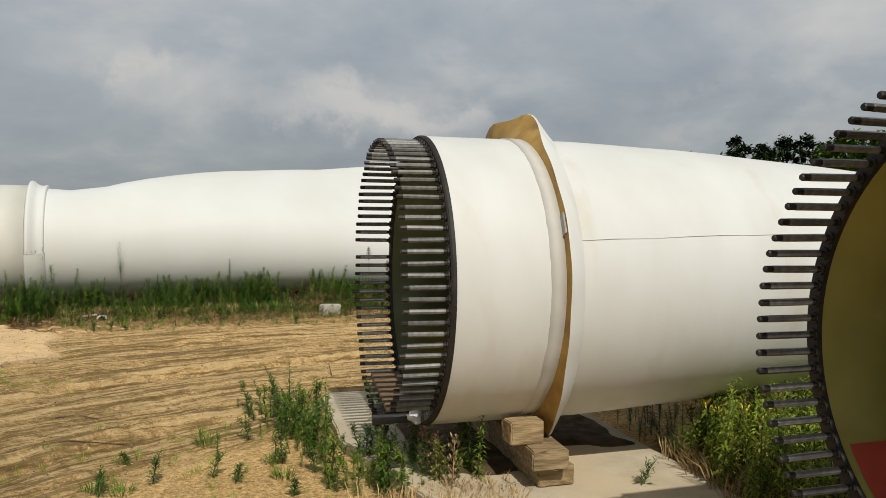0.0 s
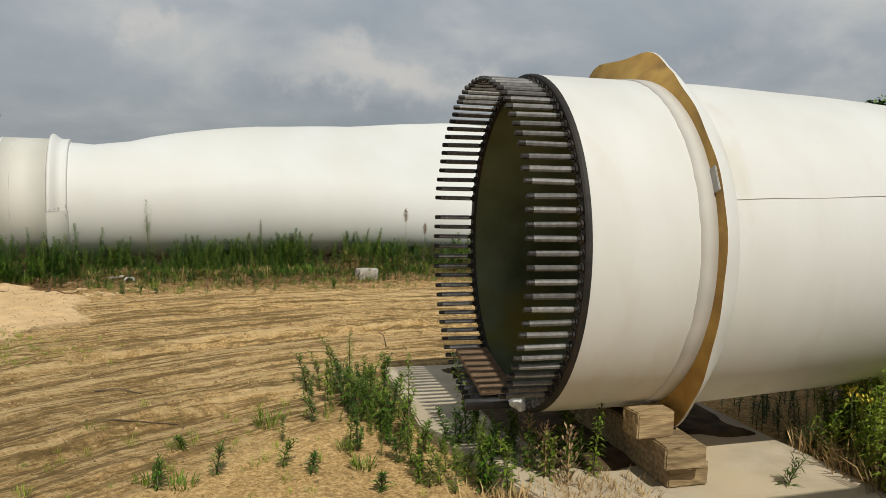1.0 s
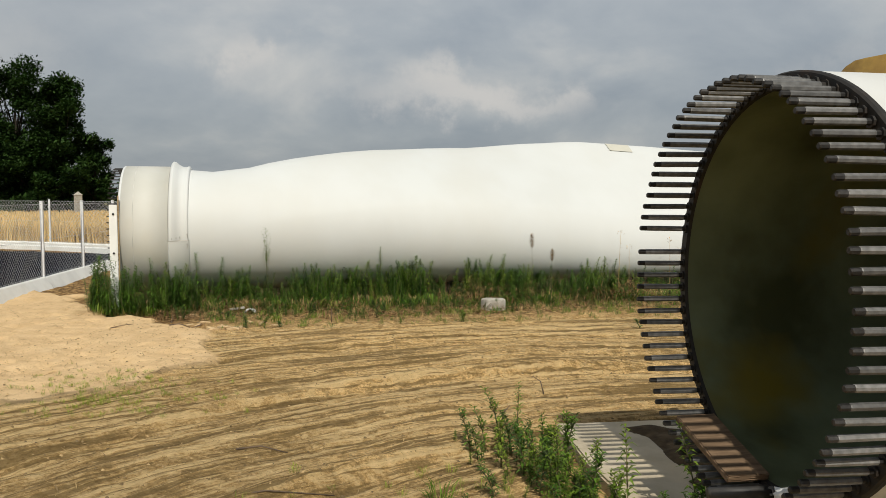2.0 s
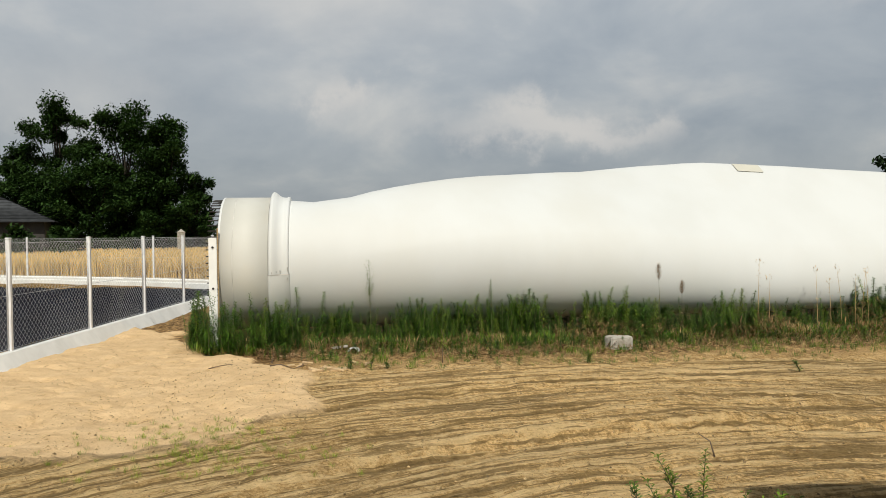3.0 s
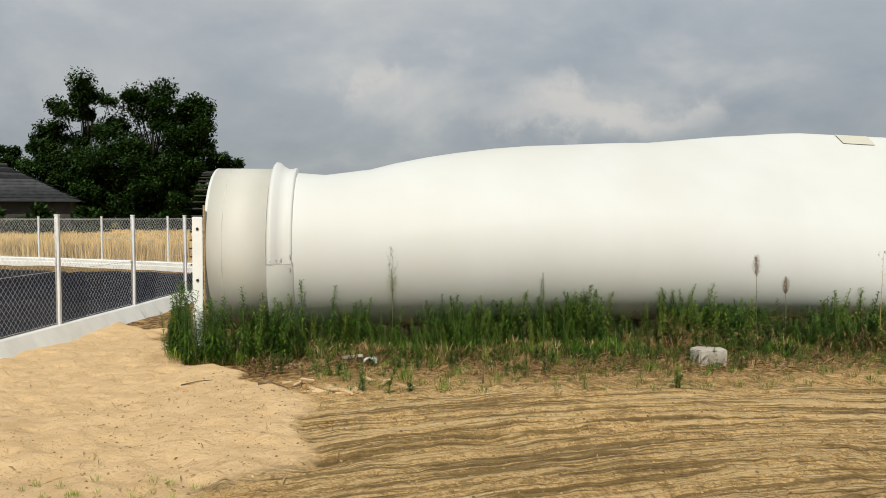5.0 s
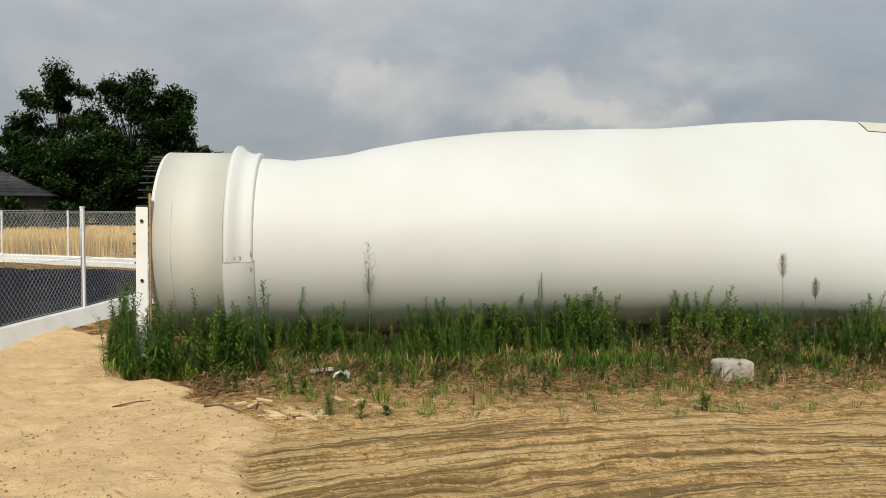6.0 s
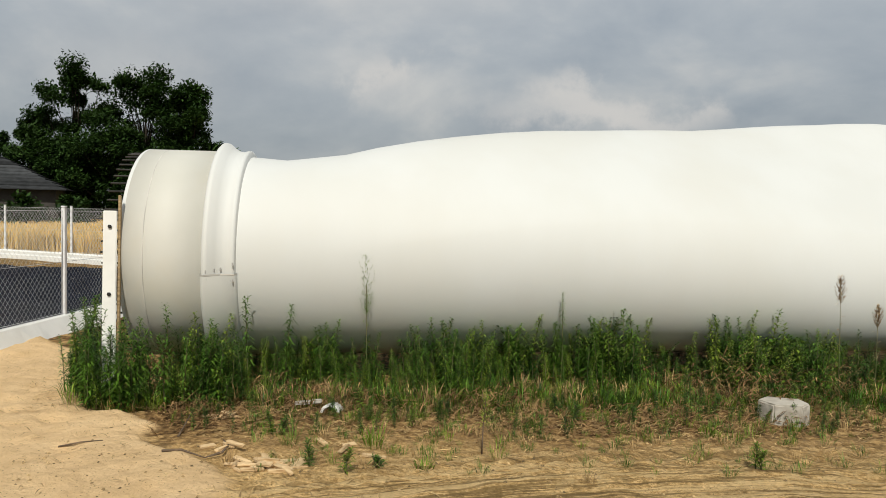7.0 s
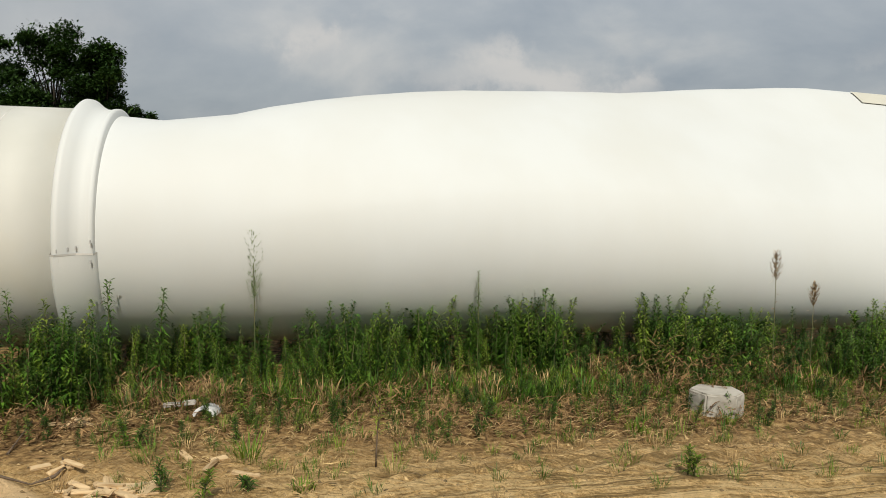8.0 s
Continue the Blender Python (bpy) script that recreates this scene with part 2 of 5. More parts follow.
STRAW = material("dry_straw", (0.50, 0.35, 0.155), (0.31, 0.20, 0.09), 0.85, scale=3, per_island=0.45)
SEED = material("dry_seed_head", (0.30, 0.21, 0.11), (0.20, 0.13, 0.07), 0.9, scale=8, per_island=0.4)
BLOOM = material("yellow_bloom", (0.62, 0.50, 0.05), (0.5, 0.4, 0.04), 0.7)
WHEAT = material("ripe_wheat", (0.68, 0.48, 0.19), (0.54, 0.37, 0.14), 0.85, scale=0.6, per_island=0.35, spec=0.1)
WHEAT_BED = material("wheat_bed", (0.44, 0.32, 0.13), (0.34, 0.24, 0.1), 0.9, scale=3, bump=0.05, bump_scale=8)
ROOF = material("dark_roof_tile", (0.026, 0.028, 0.030), (0.045, 0.047, 0.05), 0.85, scale=3, per_object=0.6, spec=0.1)
# wall colour kept near black to stand for shade under the eaves
WALLM = material("shaded_house_render", (0.04, 0.037, 0.033), (0.055, 0.05, 0.045), 0.9, scale=2)

# ---------------------------------------------------------------- small building tools


def mesh_of(name, verts, faces, mats, smooth=False, mat_index=None):
    me = bpy.data.meshes.new(name)
    me.from_pydata([tuple(v) for v in verts], [], [tuple(f) for f in faces])
    for m in (mats if isinstance(mats, (list, tuple)) else [mats]):
        me.materials.append(m)
    if mat_index is not None:
        me.polygons.foreach_set("material_index", np.asarray(mat_index, dtype=np.int32))
    if smooth:
        me.polygons.foreach_set("use_smooth", np.ones(len(me.polygons), dtype=bool))
    me.update()
    return me


def part(name, data, parent, label="", m=None):
    """Links mesh data as one object under a thing or part."""
    ob = new(name, data)
    ob.parent = parent
    if m is not None:
        ob.matrix_basis = m
    return tagged(ob, label) if label else ob


def thing(name, m, label, category, group="", kind="", data=None):
    ob = new(name, data)
    ob.matrix_basis = m
    return tagged(ob, label, category, group, kind)


def bm_mesh(name, bm, mat, smooth=False):
    me = bpy.data.meshes.new(name)
    bm.to_mesh(me)
    bm.free()
    me.materials.append(mat)
    if smooth:
        me.polygons.foreach_set("use_smooth", np.ones(len(me.polygons), dtype=bool))
    return me


def box_mesh(name, sx, sy, sz, mat, bevel=0.01, rough=0.0, cuts=0, seed=1, base=True):
    """A bevelled block, its foot at z = 0, with uneven faces where rough is given."""
    bm = bmesh.new()
    bmesh.ops.create_cube(bm, size=1)
    bmesh.ops.scale(bm, vec=(sx, sy, sz), verts=bm.verts)
    if cuts:
        bmesh.ops.subdivide_edges(bm, edges=bm.edges[:], cuts=cuts, use_grid_fill=True)
    if bevel:
        bmesh.ops.bevel(bm, geom=[e for e in bm.edges if len(e.link_faces) == 2 and e.calc_face_angle(0) > 1], offset=bevel, segments=2, affect="EDGES")
    rnd = random.Random(seed)
    if rough:
        for v in bm.verts:
            v.co += Vector((rnd.uniform(-1, 1), rnd.uniform(-1, 1), rnd.uniform(-1, 1))) * rough
    if base:
        bmesh.ops.translate(bm, vec=(0, 0, sz / 2), verts=bm.verts)
    return bm_mesh(name, bm, mat)


def loft(rings, close=True):
    """Faces that join rings of equal point count."""
    k = len(rings[0])
    verts = [p for r in rings for p in r]
    faces = []
    for i in range(len(rings) - 1):
        for j in range(k if close else k - 1):
            a, b = i * k + j, i * k + (j + 1) % k
            faces.append((a, b, b + k, a + k))
    return verts, faces


def tube(path, radii, sides=6):
    """Verts and faces of a tapered tube along points."""
    rings = []
    for i, p in enumerate(path):
        p = Vector(p)
        d = (Vector(path[min(i + 1, len(path) - 1)]) - Vector(path[max(i - 1, 0)])).normalized()
        u = d.cross(Vector((0.3, 0.2, 1) if abs(d.z) < 0.9 else (1, 0.1, 0))).normalized()
        v = d.cross(u)
        rings.append([p + (u * math.cos(a) + v * math.sin(a)) * radii[i] for a in [2 * math.pi * k / sides for k in range(sides)]])
    verts, faces = loft(rings)
    n = len(verts)
    faces.append(tuple(range(sides - 1, -1, -1)))
    faces.append(tuple(range(n - sides, n)))
    return verts, faces


def joined(pieces):
    """Many (verts, faces) as one."""
    verts, faces = [], []
    for v, f in pieces:
        o = len(verts)
        verts.extend(v)
        faces.extend(tuple(i + o for i in q) for q in f)
    return verts, faces


def lerp_table(table, s):
    """Smooth values of a table of (s, values...) at s."""
    for i in range(len(table) - 1):
        if s <= table[i + 1][0]:
            a, b = table[i], table[i + 1]
            k = max(0.0, (s - a[0]) / (b[0] - a[0]))
            k = k * k * (3 - 2 * k) * 0.5 + k * 0.5
            return [x + (y - x) * k for x, y in zip(a[1:], b[1:])]
    return list(table[-1][1:])

# ---------------------------------------------------------------- the ground, one sheet to the horizon
SAND_EDGE = [(-9.6, 12.9), (-9.2, 12.4), (-8.3, 11.5), (-7.6, 11.12), (-6.75, 10.85), (-6.05, 10.42), (-5.48, 9.75), (-4.98, 9.0), (-4.8, 8.3), (-4.95, 7.6), (-5.4, 7.15), (-6.3, 6.8), (-8.0, 6.4), (-12.0, 6.0)]
TURN_X, TURN_Y = 1.5, 3.5
POND = [(-9.95, 9.2), (-12.35, 16.5), (-14.3, 21.7), (-34.0, 18.4), (-34.0, 4.0), (-8.6, 5.0)]


def signed_poly(px, py, poly):
    """Distance to a closed polygon, below zero inside, for arrays."""
    inside = np.zeros(px.shape, bool)
    best = np.full(px.shape, 1e9)
    for (x0, y0), (x1, y1) in zip(poly, poly[1:] + poly[:1]):
        ex, ey = x1 - x0, y1 - y0
        k = np.clip(((px - x0) * ex + (py - y0) * ey) / (ex * ex + ey * ey), 0, 1)
        best = np.minimum(best, np.hypot(px - x0 - k * ex, py - y0 - k * ey))
        cross = ((y0 > py) != (y1 > py)) & (px < ex * (py - y0) / (ey + 1e-12) + x0)
        inside ^= cross
    return np.where(inside, -best, best)


def value_noise(x, y, seed):
    """Smooth value noise for arrays, about -1 to 1."""
    r = np.random.RandomState(seed).uniform(-1, 1, (256, 256))
    xi, yi = np.floor(x).astype(int), np.floor(y).astype(int)
    fx, fy = x - xi, y - yi
    fx, fy = fx * fx * (3 - 2 * fx), fy * fy * (3 - 2 * fy)
    a, b = r[xi % 256, yi % 256], r[(xi + 1) % 256, yi % 256]
    c, d = r[xi % 256, (yi + 1) % 256], r[(xi + 1) % 256, (yi + 1) % 256]
    return (a * (1 - fx) + b * fx) * (1 - fy) + (c * (1 - fx) + d * fx) * fy


def smooth(e0, e1, x):
    k = np.clip((x - e0) / (e1 - e0), 0, 1)
    return k * k * (3 - 2 * k)


SAND_POLY = SAND_EDGE + [(-14.0, 6.0), (-14.0, 12.9)]


def sand_mask(x, y):
    d = signed_poly(x, y, SAND_POLY) + 0.18 * value_noise(x * 1.7, y * 1.7, 5) + 0.08 * value_noise(x * 6, y * 6, 6)
    return 1 - smooth(-0.06, 0.06, d)


def rut_mask(x, y):
    r = np.hypot(x - TURN_X, y - TURN_Y) + 0.12 * value_noise(x * 0.6, y * 0.6, 21)
    ring = smooth(3.6, 4.3, r) * (1 - smooth(9.2, 10.4, r))
    side = smooth(3.5, 1.0, x)
    return ring * side * (1 - sand_mask(x, y))


def ruts(x, y):
    """Wheel tracks round the near blade's end: uneven rings of ridges, with the tread's cross bars in some."""
    r = np.hypot(x - TURN_X, y - TURN_Y) + 0.06 * value_noise(x * 0.5, y * 0.5, 22) + 0.012 * value_noise(x * 2.2, y * 2.2, 23)
    a = np.arctan2(y - TURN_Y, x - TURN_X)
    r2 = np.hypot(x - TURN_X - 0.9, y - TURN_Y + 1.4) + 0.05 * value_noise(x * 0.6, y * 0.6, 25)
    h = 0.45 * value_noise(r * 4.4, a * 0.9, 31) + 0.35 * value_noise(r2 * 6.5, a * 1.3, 32) + 0.2 * value_noise(r * 13.0, a * 3.0, 33)
    tread = np.sin(a * r * 30.0 + 5 * value_noise(r * 3, a * 2, 36)) * np.maximum(0, value_noise(r * 2.3, a * 0.7, 34)) * 0.35
    deep = -1.1 * np.exp(-((r - 6.45) / 0.14) ** 2) + 0.5 * np.exp(-((r - 6.68) / 0.09) ** 2) - 0.8 * np.exp(-((r - 4.75) / 0.12) ** 2) + 0.45 * np.exp(-((r - 4.95) / 0.08) ** 2)
    return 0.064 * (h + tread) + 0.06 * deep


def ground_height(x, y):
    x, y = np.asarray(x, float), np.asarray(y, float)
    near = 1 - smooth(25, 45, np.hypot(x + 4, y - 8))
    s, r = sand_mask(x, y), rut_mask(x, y)
    z = near * (0.03 * value_noise(x * 0.5, y * 0.5, 1) + 0.012 * value_noise(x * 2.1, y * 2.1, 2) + 0.006 * value_noise(x * 7, y * 7, 3))
    z = z + near * 0.005 * value_noise(x * 17, y * 17, 4)
    z = z + r * ruts(x, y)
    # the sand lies a little higher, with soft footprints
    z = z + s * (0.05 + 0.03 * value_noise(x * 1.1, y * 1.1, 41) + 0.05 * np.minimum(0, value_noise(x * 4.5, y * 4.5, 42) + 0.15) + 0.012 * value_noise(x * 9, y * 9, 43))
    # puddle hollow
    z = z - 0.035 * np.exp(-(((x + 3.85) / 0.32) ** 2 + ((y - 9.72) / 0.2) ** 2))
    d = signed_poly(x, y, POND)
    z = np.where(d < 0.6, z * smooth(0.0, 0.6, d), z)
    z = z - 1.3 * (1 - smooth(-2.2, -0.1, d))
    return z


def axis(dense0, dense1, step, far, lo=True):
    mid = list(np.arange(dense0, dense1, step))
    out, k, p = [], step, dense1
    while p < far:
        out.append(p); k *= 1.08; p += k
    out.append(far)
    inn, k, p = [], step, dense0
    while p > -far:
        k *= 1.08; p -= k
        inn.append(p)
    inn.append(-far - 400)
    return np.array(inn[::-1] + mid + out)


def build_ground():
    xs, ys = axis(-8.2, 1.2, 0.032, 2600), axis(3.2, 13.2, 0.032, 2600)
    X, Y = np.meshgrid(xs, ys, indexing="ij")
    Z = ground_height(X, Y)
    nx, ny = X.shape
    co = np.stack([X, Y, Z], -1).reshape(-1, 3)
    idx = np.arange(nx * ny).reshape(nx, ny)
    quads = np.stack([idx[:-1, :-1], idx[1:, :-1], idx[1:, 1:], idx[:-1, 1:]], -1).reshape(-1, 4)
    me = bpy.data.meshes.new("ground")
    me.vertices.add(len(co)); me.vertices.foreach_set("co", co.ravel())
    me.loops.add(quads.size); me.loops.foreach_set("vertex_index", quads.ravel().astype(np.int32))
    me.polygons.add(len(quads)); me.polygons.foreach_set("loop_start", np.arange(0, quads.size, 4, dtype=np.int32))
    me.update(calc_edges=True)
    me.polygons.foreach_set("use_smooth", np.ones(len(quads), dtype=bool))
    x, y = X.ravel(), Y.ravel()
    litter = smooth(-1.75, -0.45, (y - 12.3) - 0.5 * (x + 5.0) + 0.35 * value_noise(x * 1.5, y * 1.5, 51)) * (1 - sand_mask(x, y))
    far = smooth(16, 40, np.hypot(x + 4, y - 8))
    damp = rut_mask(x, y) * smooth(-0.1, 0.5, value_noise(x * 0.55, y * 0.55, 61) + 0.35 * value_noise(np.hypot(x - TURN_X, y - TURN_Y) * 5, np.arctan2(y - TURN_Y, x - TURN_X) * 1.5, 62))
    damp = np.maximum(damp, 1.2 * np.exp(-(((x + 3.85) / 0.30) ** 2 + ((y - 9.72) / 0.19) ** 2)))
    for name, val in (("sand", sand_mask(x, y)), ("litter", litter), ("far", far), ("rut", rut_mask(x, y)), ("damp", np.clip(damp, 0, 1))):
        me.attributes.new(name, "FLOAT", "POINT").data.foreach_set("value", val.astype(np.float32))
    me.materials.append(ground_material())
    tagged(new("ground", me), "tan sandy ground with wheel tracks and pale loose sand", "ground", kind="structure")


def ground_material():
    m = bpy.data.materials.new("sandy_ground")
    m.use_nodes = True
    n, l = m.node_tree.nodes, m.node_tree.links
    b = n["Principled BSDF"]
    b.inputs["Roughness"].default_value, b.inputs["Specular IOR Level"].default_value = 0.95, 0.15
    co = n.new("ShaderNodeTexCoord")

    def nz(scale, detail=6, rough=0.6):
        t = n.new("ShaderNodeTexNoise")
        t.inputs["Scale"].default_value, t.inputs["Detail"].default_value, t.inputs["Roughness"].default_value = scale, detail, rough
        l.new(co.outputs["Object"], t.inputs["Vector"])
        return t.outputs["Fac"]

    def ramp(fac, *stops):
        r = n.new("ShaderNodeValToRGB")
        e = r.color_ramp.elements
        e[0].position, e[0].color = stops[0][0], (*stops[0][1], 1)
        e[1].position, e[1].color = stops[-1][0], (*stops[-1][1], 1)
        for p, c in stops[1:-1]:
            e.new(p).color = (*c, 1)
        l.new(fac, r.inputs[0])
        return r.outputs[0]

    def mix(fac, a, c, blend="MIX"):
        x = n.new("ShaderNodeMix"); x.data_type = "RGBA"; x.blend_type = blend
        l.new(fac, x.inputs["Factor"]); l.new(a, x.inputs["A"]); l.new(c, x.inputs["B"])
        return x.outputs["Result"]

    def attr(name):
        a = n.new("ShaderNodeAttribute"); a.attribute_name = name
        return a.outputs["Fac"]

    # wheel tracks follow rings about the turning place
    def math_node(op, a, c=None):
        q = n.new("ShaderNodeMath"); q.operation = op
        for i, x in enumerate((a, c)):
            if x is None:
                continue
            if isinstance(x, (int, float)):
                q.inputs[i].default_value = x
            else:
                l.new(x, q.inputs[i])
        return q.outputs[0]
    sp = n.new("ShaderNodeSeparateXYZ")
    l.new(co.outputs["Object"], sp.inputs[0])
    ox, oy = math_node("SUBTRACT", sp.outputs[0], TURN_X), math_node("SUBTRACT", sp.outputs[1], TURN_Y)
    ang = math_node("ARCTAN2", oy, ox)

    def track_noise(cx, cy, per_r, per_a, wob, detail):
        px, py = math_node("SUBTRACT", sp.outputs[0], cx), math_node("SUBTRACT", sp.outputs[1], cy)
        rr = math_node("SQRT", math_node("ADD", math_node("MULTIPLY", px, px), math_node("MULTIPLY", py, py)))
        rr = math_node("ADD", rr, math_node("MULTIPLY", nz(0.7, 3), wob))
        cv = n.new("ShaderNodeCombineXYZ")
        l.new(math_node("MULTIPLY", rr, per_r), cv.inputs[0]); l.new(math_node("MULTIPLY", ang, per_a), cv.inputs[1])
        q = n.new("ShaderNodeTexNoise")
        q.inputs["Scale"].default_value, q.inputs["Detail"].default_value, q.inputs["Roughness"].default_value = 1.0, detail, 0.62
        l.new(cv.outputs[0], q.inputs["Vector"])
        return q.outputs["Fac"]

    t1 = track_noise(TURN_X, TURN_Y, 9.0, 2.4, 0.16, 8)
    t2 = track_noise(TURN_X + 0.9, TURN_Y - 1.4, 20.0, 6.0, 0.18, 8)
    t3 = track_noise(TURN_X, TURN_Y, 9.0, 48.0, 0.5, 4)
    dirt = ramp(nz(2.3), (0.33, (0.416, 0.258, 0.095)), (0.52, (0.624, 0.400, 0.161)), (0.72, (0.770, 0.521, 0.234)))
    grit = ramp(nz(34, 10, 0.8), (0.41, (0.177, 0.105, 0.037)), (0.5, (0.582, 0.374, 0.156)), (0.585, (0.894, 0.643, 0.327)))
    f1 = n.new("ShaderNodeValue"); f1.outputs[0].default_value = 0.62
    dirt = mix(f1.outputs[0], dirt, grit)
    wet = ramp(nz(11, 8, 0.7), (0.3, (0.124, 0.078, 0.029)), (0.7, (0.256, 0.172, 0.070)))
    pale = ramp(nz(14, 8, 0.7), (0.3, (0.603, 0.425, 0.200)), (0.7, (0.790, 0.577, 0.303)))
    w1 = math_node("MULTIPLY", ramp(t1, (0.42, (1, 1, 1)), (0.465, (0, 0, 0))), attr("rut"))
    w2 = math_node("MULTIPLY", ramp(t2, (0.42, (1, 1, 1)), (0.455, (0, 0, 0))), attr("rut"))
    p1 = math_node("MULTIPLY", ramp(t1, (0.55, (0, 0, 0)), (0.585, (1, 1, 1))), attr("rut"))
    p2 = math_node("MULTIPLY", ramp(t2, (0.56, (0, 0, 0)), (0.59, (1, 1, 1))), attr("rut"))
    col = mix(math_node("MULTIPLY", attr("damp"), 0.34), dirt, wet)
    lug = math_node("MULTIPLY", ramp(t3, (0.53, (0, 0, 0)), (0.60, (1, 1, 1))), attr("rut"))
    lug_dark = math_node("MULTIPLY", ramp(t3, (0.40, (1, 1, 1)), (0.46, (0, 0, 0))), attr("rut"))
    col = mix(math_node("MULTIPLY", lug, 0.6), col, pale)
    col = mix(math_node("MULTIPLY", lug_dark, 0.5), col, wet)
    col = mix(math_node("MULTIPLY", p1, 0.75), col, pale)
    col = mix(math_node("MULTIPLY", p2, 0.7), col, pale)
    col = mix(math_node("MULTIPLY", w1, 0.8), col, wet)
    col = mix(math_node("MULTIPLY", w2, 0.75), col, wet)
    lit = ramp(nz(16, 8), (0.40, (0.078, 0.043, 0.017)), (0.5, (0.198, 0.114, 0.045)), (0.62, (0.437, 0.278, 0.117)))
    thin = ramp(nz(2.8, 6), (0.30, (0, 0, 0)), (0.46, (1, 1, 1)))
    mul = n.new("ShaderNodeMath"); mul.operation = "MULTIPLY"
    l.new(attr("litter"), mul.inputs[0]); l.new(thin, mul.inputs[1])
    col = mix(mul.outputs[0], col, lit)
    sand = ramp(nz(4.0, 8), (0.30, (0.655, 0.450, 0.239)), (0.55, (0.738, 0.521, 0.288)), (0.75, (0.790, 0.572, 0.327)))
    col = mix(attr("sand"), col, sand)
    speck = ramp(nz(75, 3, 0.5), (0.655, (0, 0, 0)), (0.70, (1, 1, 1)))
    dark = ramp(nz(30), (0.3, (0.104, 0.068, 0.028)), (0.7, (0.192, 0.128, 0.056)))
    col = mix(math_node("MULTIPLY", speck, 0.8), col, dark)
    meadow = ramp(nz(0.25, 8), (0.35, (0.10, 0.12, 0.035)), (0.6, (0.22, 0.19, 0.075)))
    col = mix(attr("far"), col, meadow)
    l.new(col, b.inputs["Base Color"])
    bp = n.new("ShaderNodeBump"); bp.inputs["Strength"].default_value, bp.inputs["Distance"].default_value = 1.0, 0.011
    l.new(nz(38, 8, 0.7), bp.inputs["Height"])
    bp2 = n.new("ShaderNodeBump"); bp2.inputs["Strength"].default_value, bp2.inputs["Distance"].default_value = 1.0, 0.03
    l.new(nz(13, 9, 0.7), bp2.inputs["Height"]); l.new(bp.outputs[0], bp2.inputs["Normal"])
    bp3 = n.new("ShaderNodeBump"); bp3.inputs["Strength"].default_value, bp3.inputs["Distance"].default_value = 1.0, 0.085
    l.new(math_node("MULTIPLY", math_node("ADD", math_node("ADD", t1, math_node("MULTIPLY", t2, 0.7)), math_node("MULTIPLY", t3, 0.35)), attr("rut")), bp3.inputs["Height"])
    l.new(bp2.outputs[0], bp3.inputs["Normal"])
    l.new(bp3.outputs[0], b.inputs["Normal"])
    return m


build_ground()

# ---------------------------------------------------------------- turbine blades
RING = 96


def section_plain(s, r0, zc, table):
    """A round root that flattens: half height, half width in front, half width behind, middle height."""
    hh, wf, wb, zm = lerp_table(table, s)
    out = []
    for k in range(RING):
        a = 2 * math.pi * k / RING
        c, q = math.cos(a), math.sin(a)
        w = wb if c > 0 else wf
        pinch = 1 - 0.55 * max(0.0, c) * min(1.0, max(0.0, (wb - r0) / 1.4))
        out.append((s, w * c, zm + hh * q * pinch))
    return out


def section_wing(s, r0, zc, table):
    """A section whose tail rises up and back: tail offset and height, nose radius, half thickness, middle offset and height."""
    tn, tz, nose, thick, mn, mz = lerp_table(table, s)
    u = Vector((tn - mn, tz - mz))
    length = u.length
    u.normalize()
    v = Vector((-u.y, u.x))
    grow = min(1.0, max(0.0, (length / nose - 1.0) / 1.2))
    out = []
    for k in range(RING):
        a = 2 * math.pi * k / RING
        c, q = math.cos(a), math.sin(a)
        x = (length if c > 0 else nose) * c
        y = thick * q * (1 - 0.62 * grow * max(0.0, c) ** 1.2)
        p = u * x + v * y
        out.append((s, mn + p.x, mz + p.y))
    return out


def blade_body(root, r0, zc, length, section, table, mat, inner_depth, ring_mat=None, lining=INNER):
    """Shell: outer skin from the root to the tip, and the hollow root inside it."""
    steps = [0, 0.02, 0.15, 0.3, 0.45, 0.6, 0.8, 1.0, 1.25, 1.5, 1.8, 2.1, 2.5, 2.9, 3.4, 3.9, 4.4, 4.9, 5.3, 5.7, 6.1, 6.5, 6.9, 7.3, 7.7, 8.1, 8.5, 9, 9.6, 10.4, 11.5, 13, 15, 17.5, 20, 23, 26, 29, length]
    rings = [section(s, r0, zc, table) for s in steps if s <= length]
    verts, faces = loft(rings)
    n = len(verts)
    faces.append(tuple(range(n - RING, n)))
    part("shell", mesh_of("shell", verts, [f[::-1] for f in faces], mat, True), root)
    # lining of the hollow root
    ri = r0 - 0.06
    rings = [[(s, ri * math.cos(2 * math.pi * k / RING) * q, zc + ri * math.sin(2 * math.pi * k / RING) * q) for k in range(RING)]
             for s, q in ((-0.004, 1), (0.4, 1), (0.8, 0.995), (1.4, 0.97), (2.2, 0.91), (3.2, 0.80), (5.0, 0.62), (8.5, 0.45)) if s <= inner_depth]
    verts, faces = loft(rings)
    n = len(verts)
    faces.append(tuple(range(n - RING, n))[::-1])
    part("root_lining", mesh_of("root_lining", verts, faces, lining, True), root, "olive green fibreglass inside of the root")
    # end ring
    prof = [(-0.004, ri - 0.002), (-0.022, ri + 0.002), (-0.022, r0 - 0.004), (-0.012, r0 + 0.003), (0.008, r0 + 0.003), (0.008, r0 - 0.03)]
    rings = [[(x, r * math.cos(2 * math.pi * k / RING), zc + r * math.sin(2 * math.pi * k / RING)) for k in range(RING)] for x, r in prof]
    verts, faces = loft(rings)
    part("root_flange", mesh_of("root_flange", verts, [f[::-1] for f in faces], ring_mat or FLANGE), root, "steel end ring of the root")


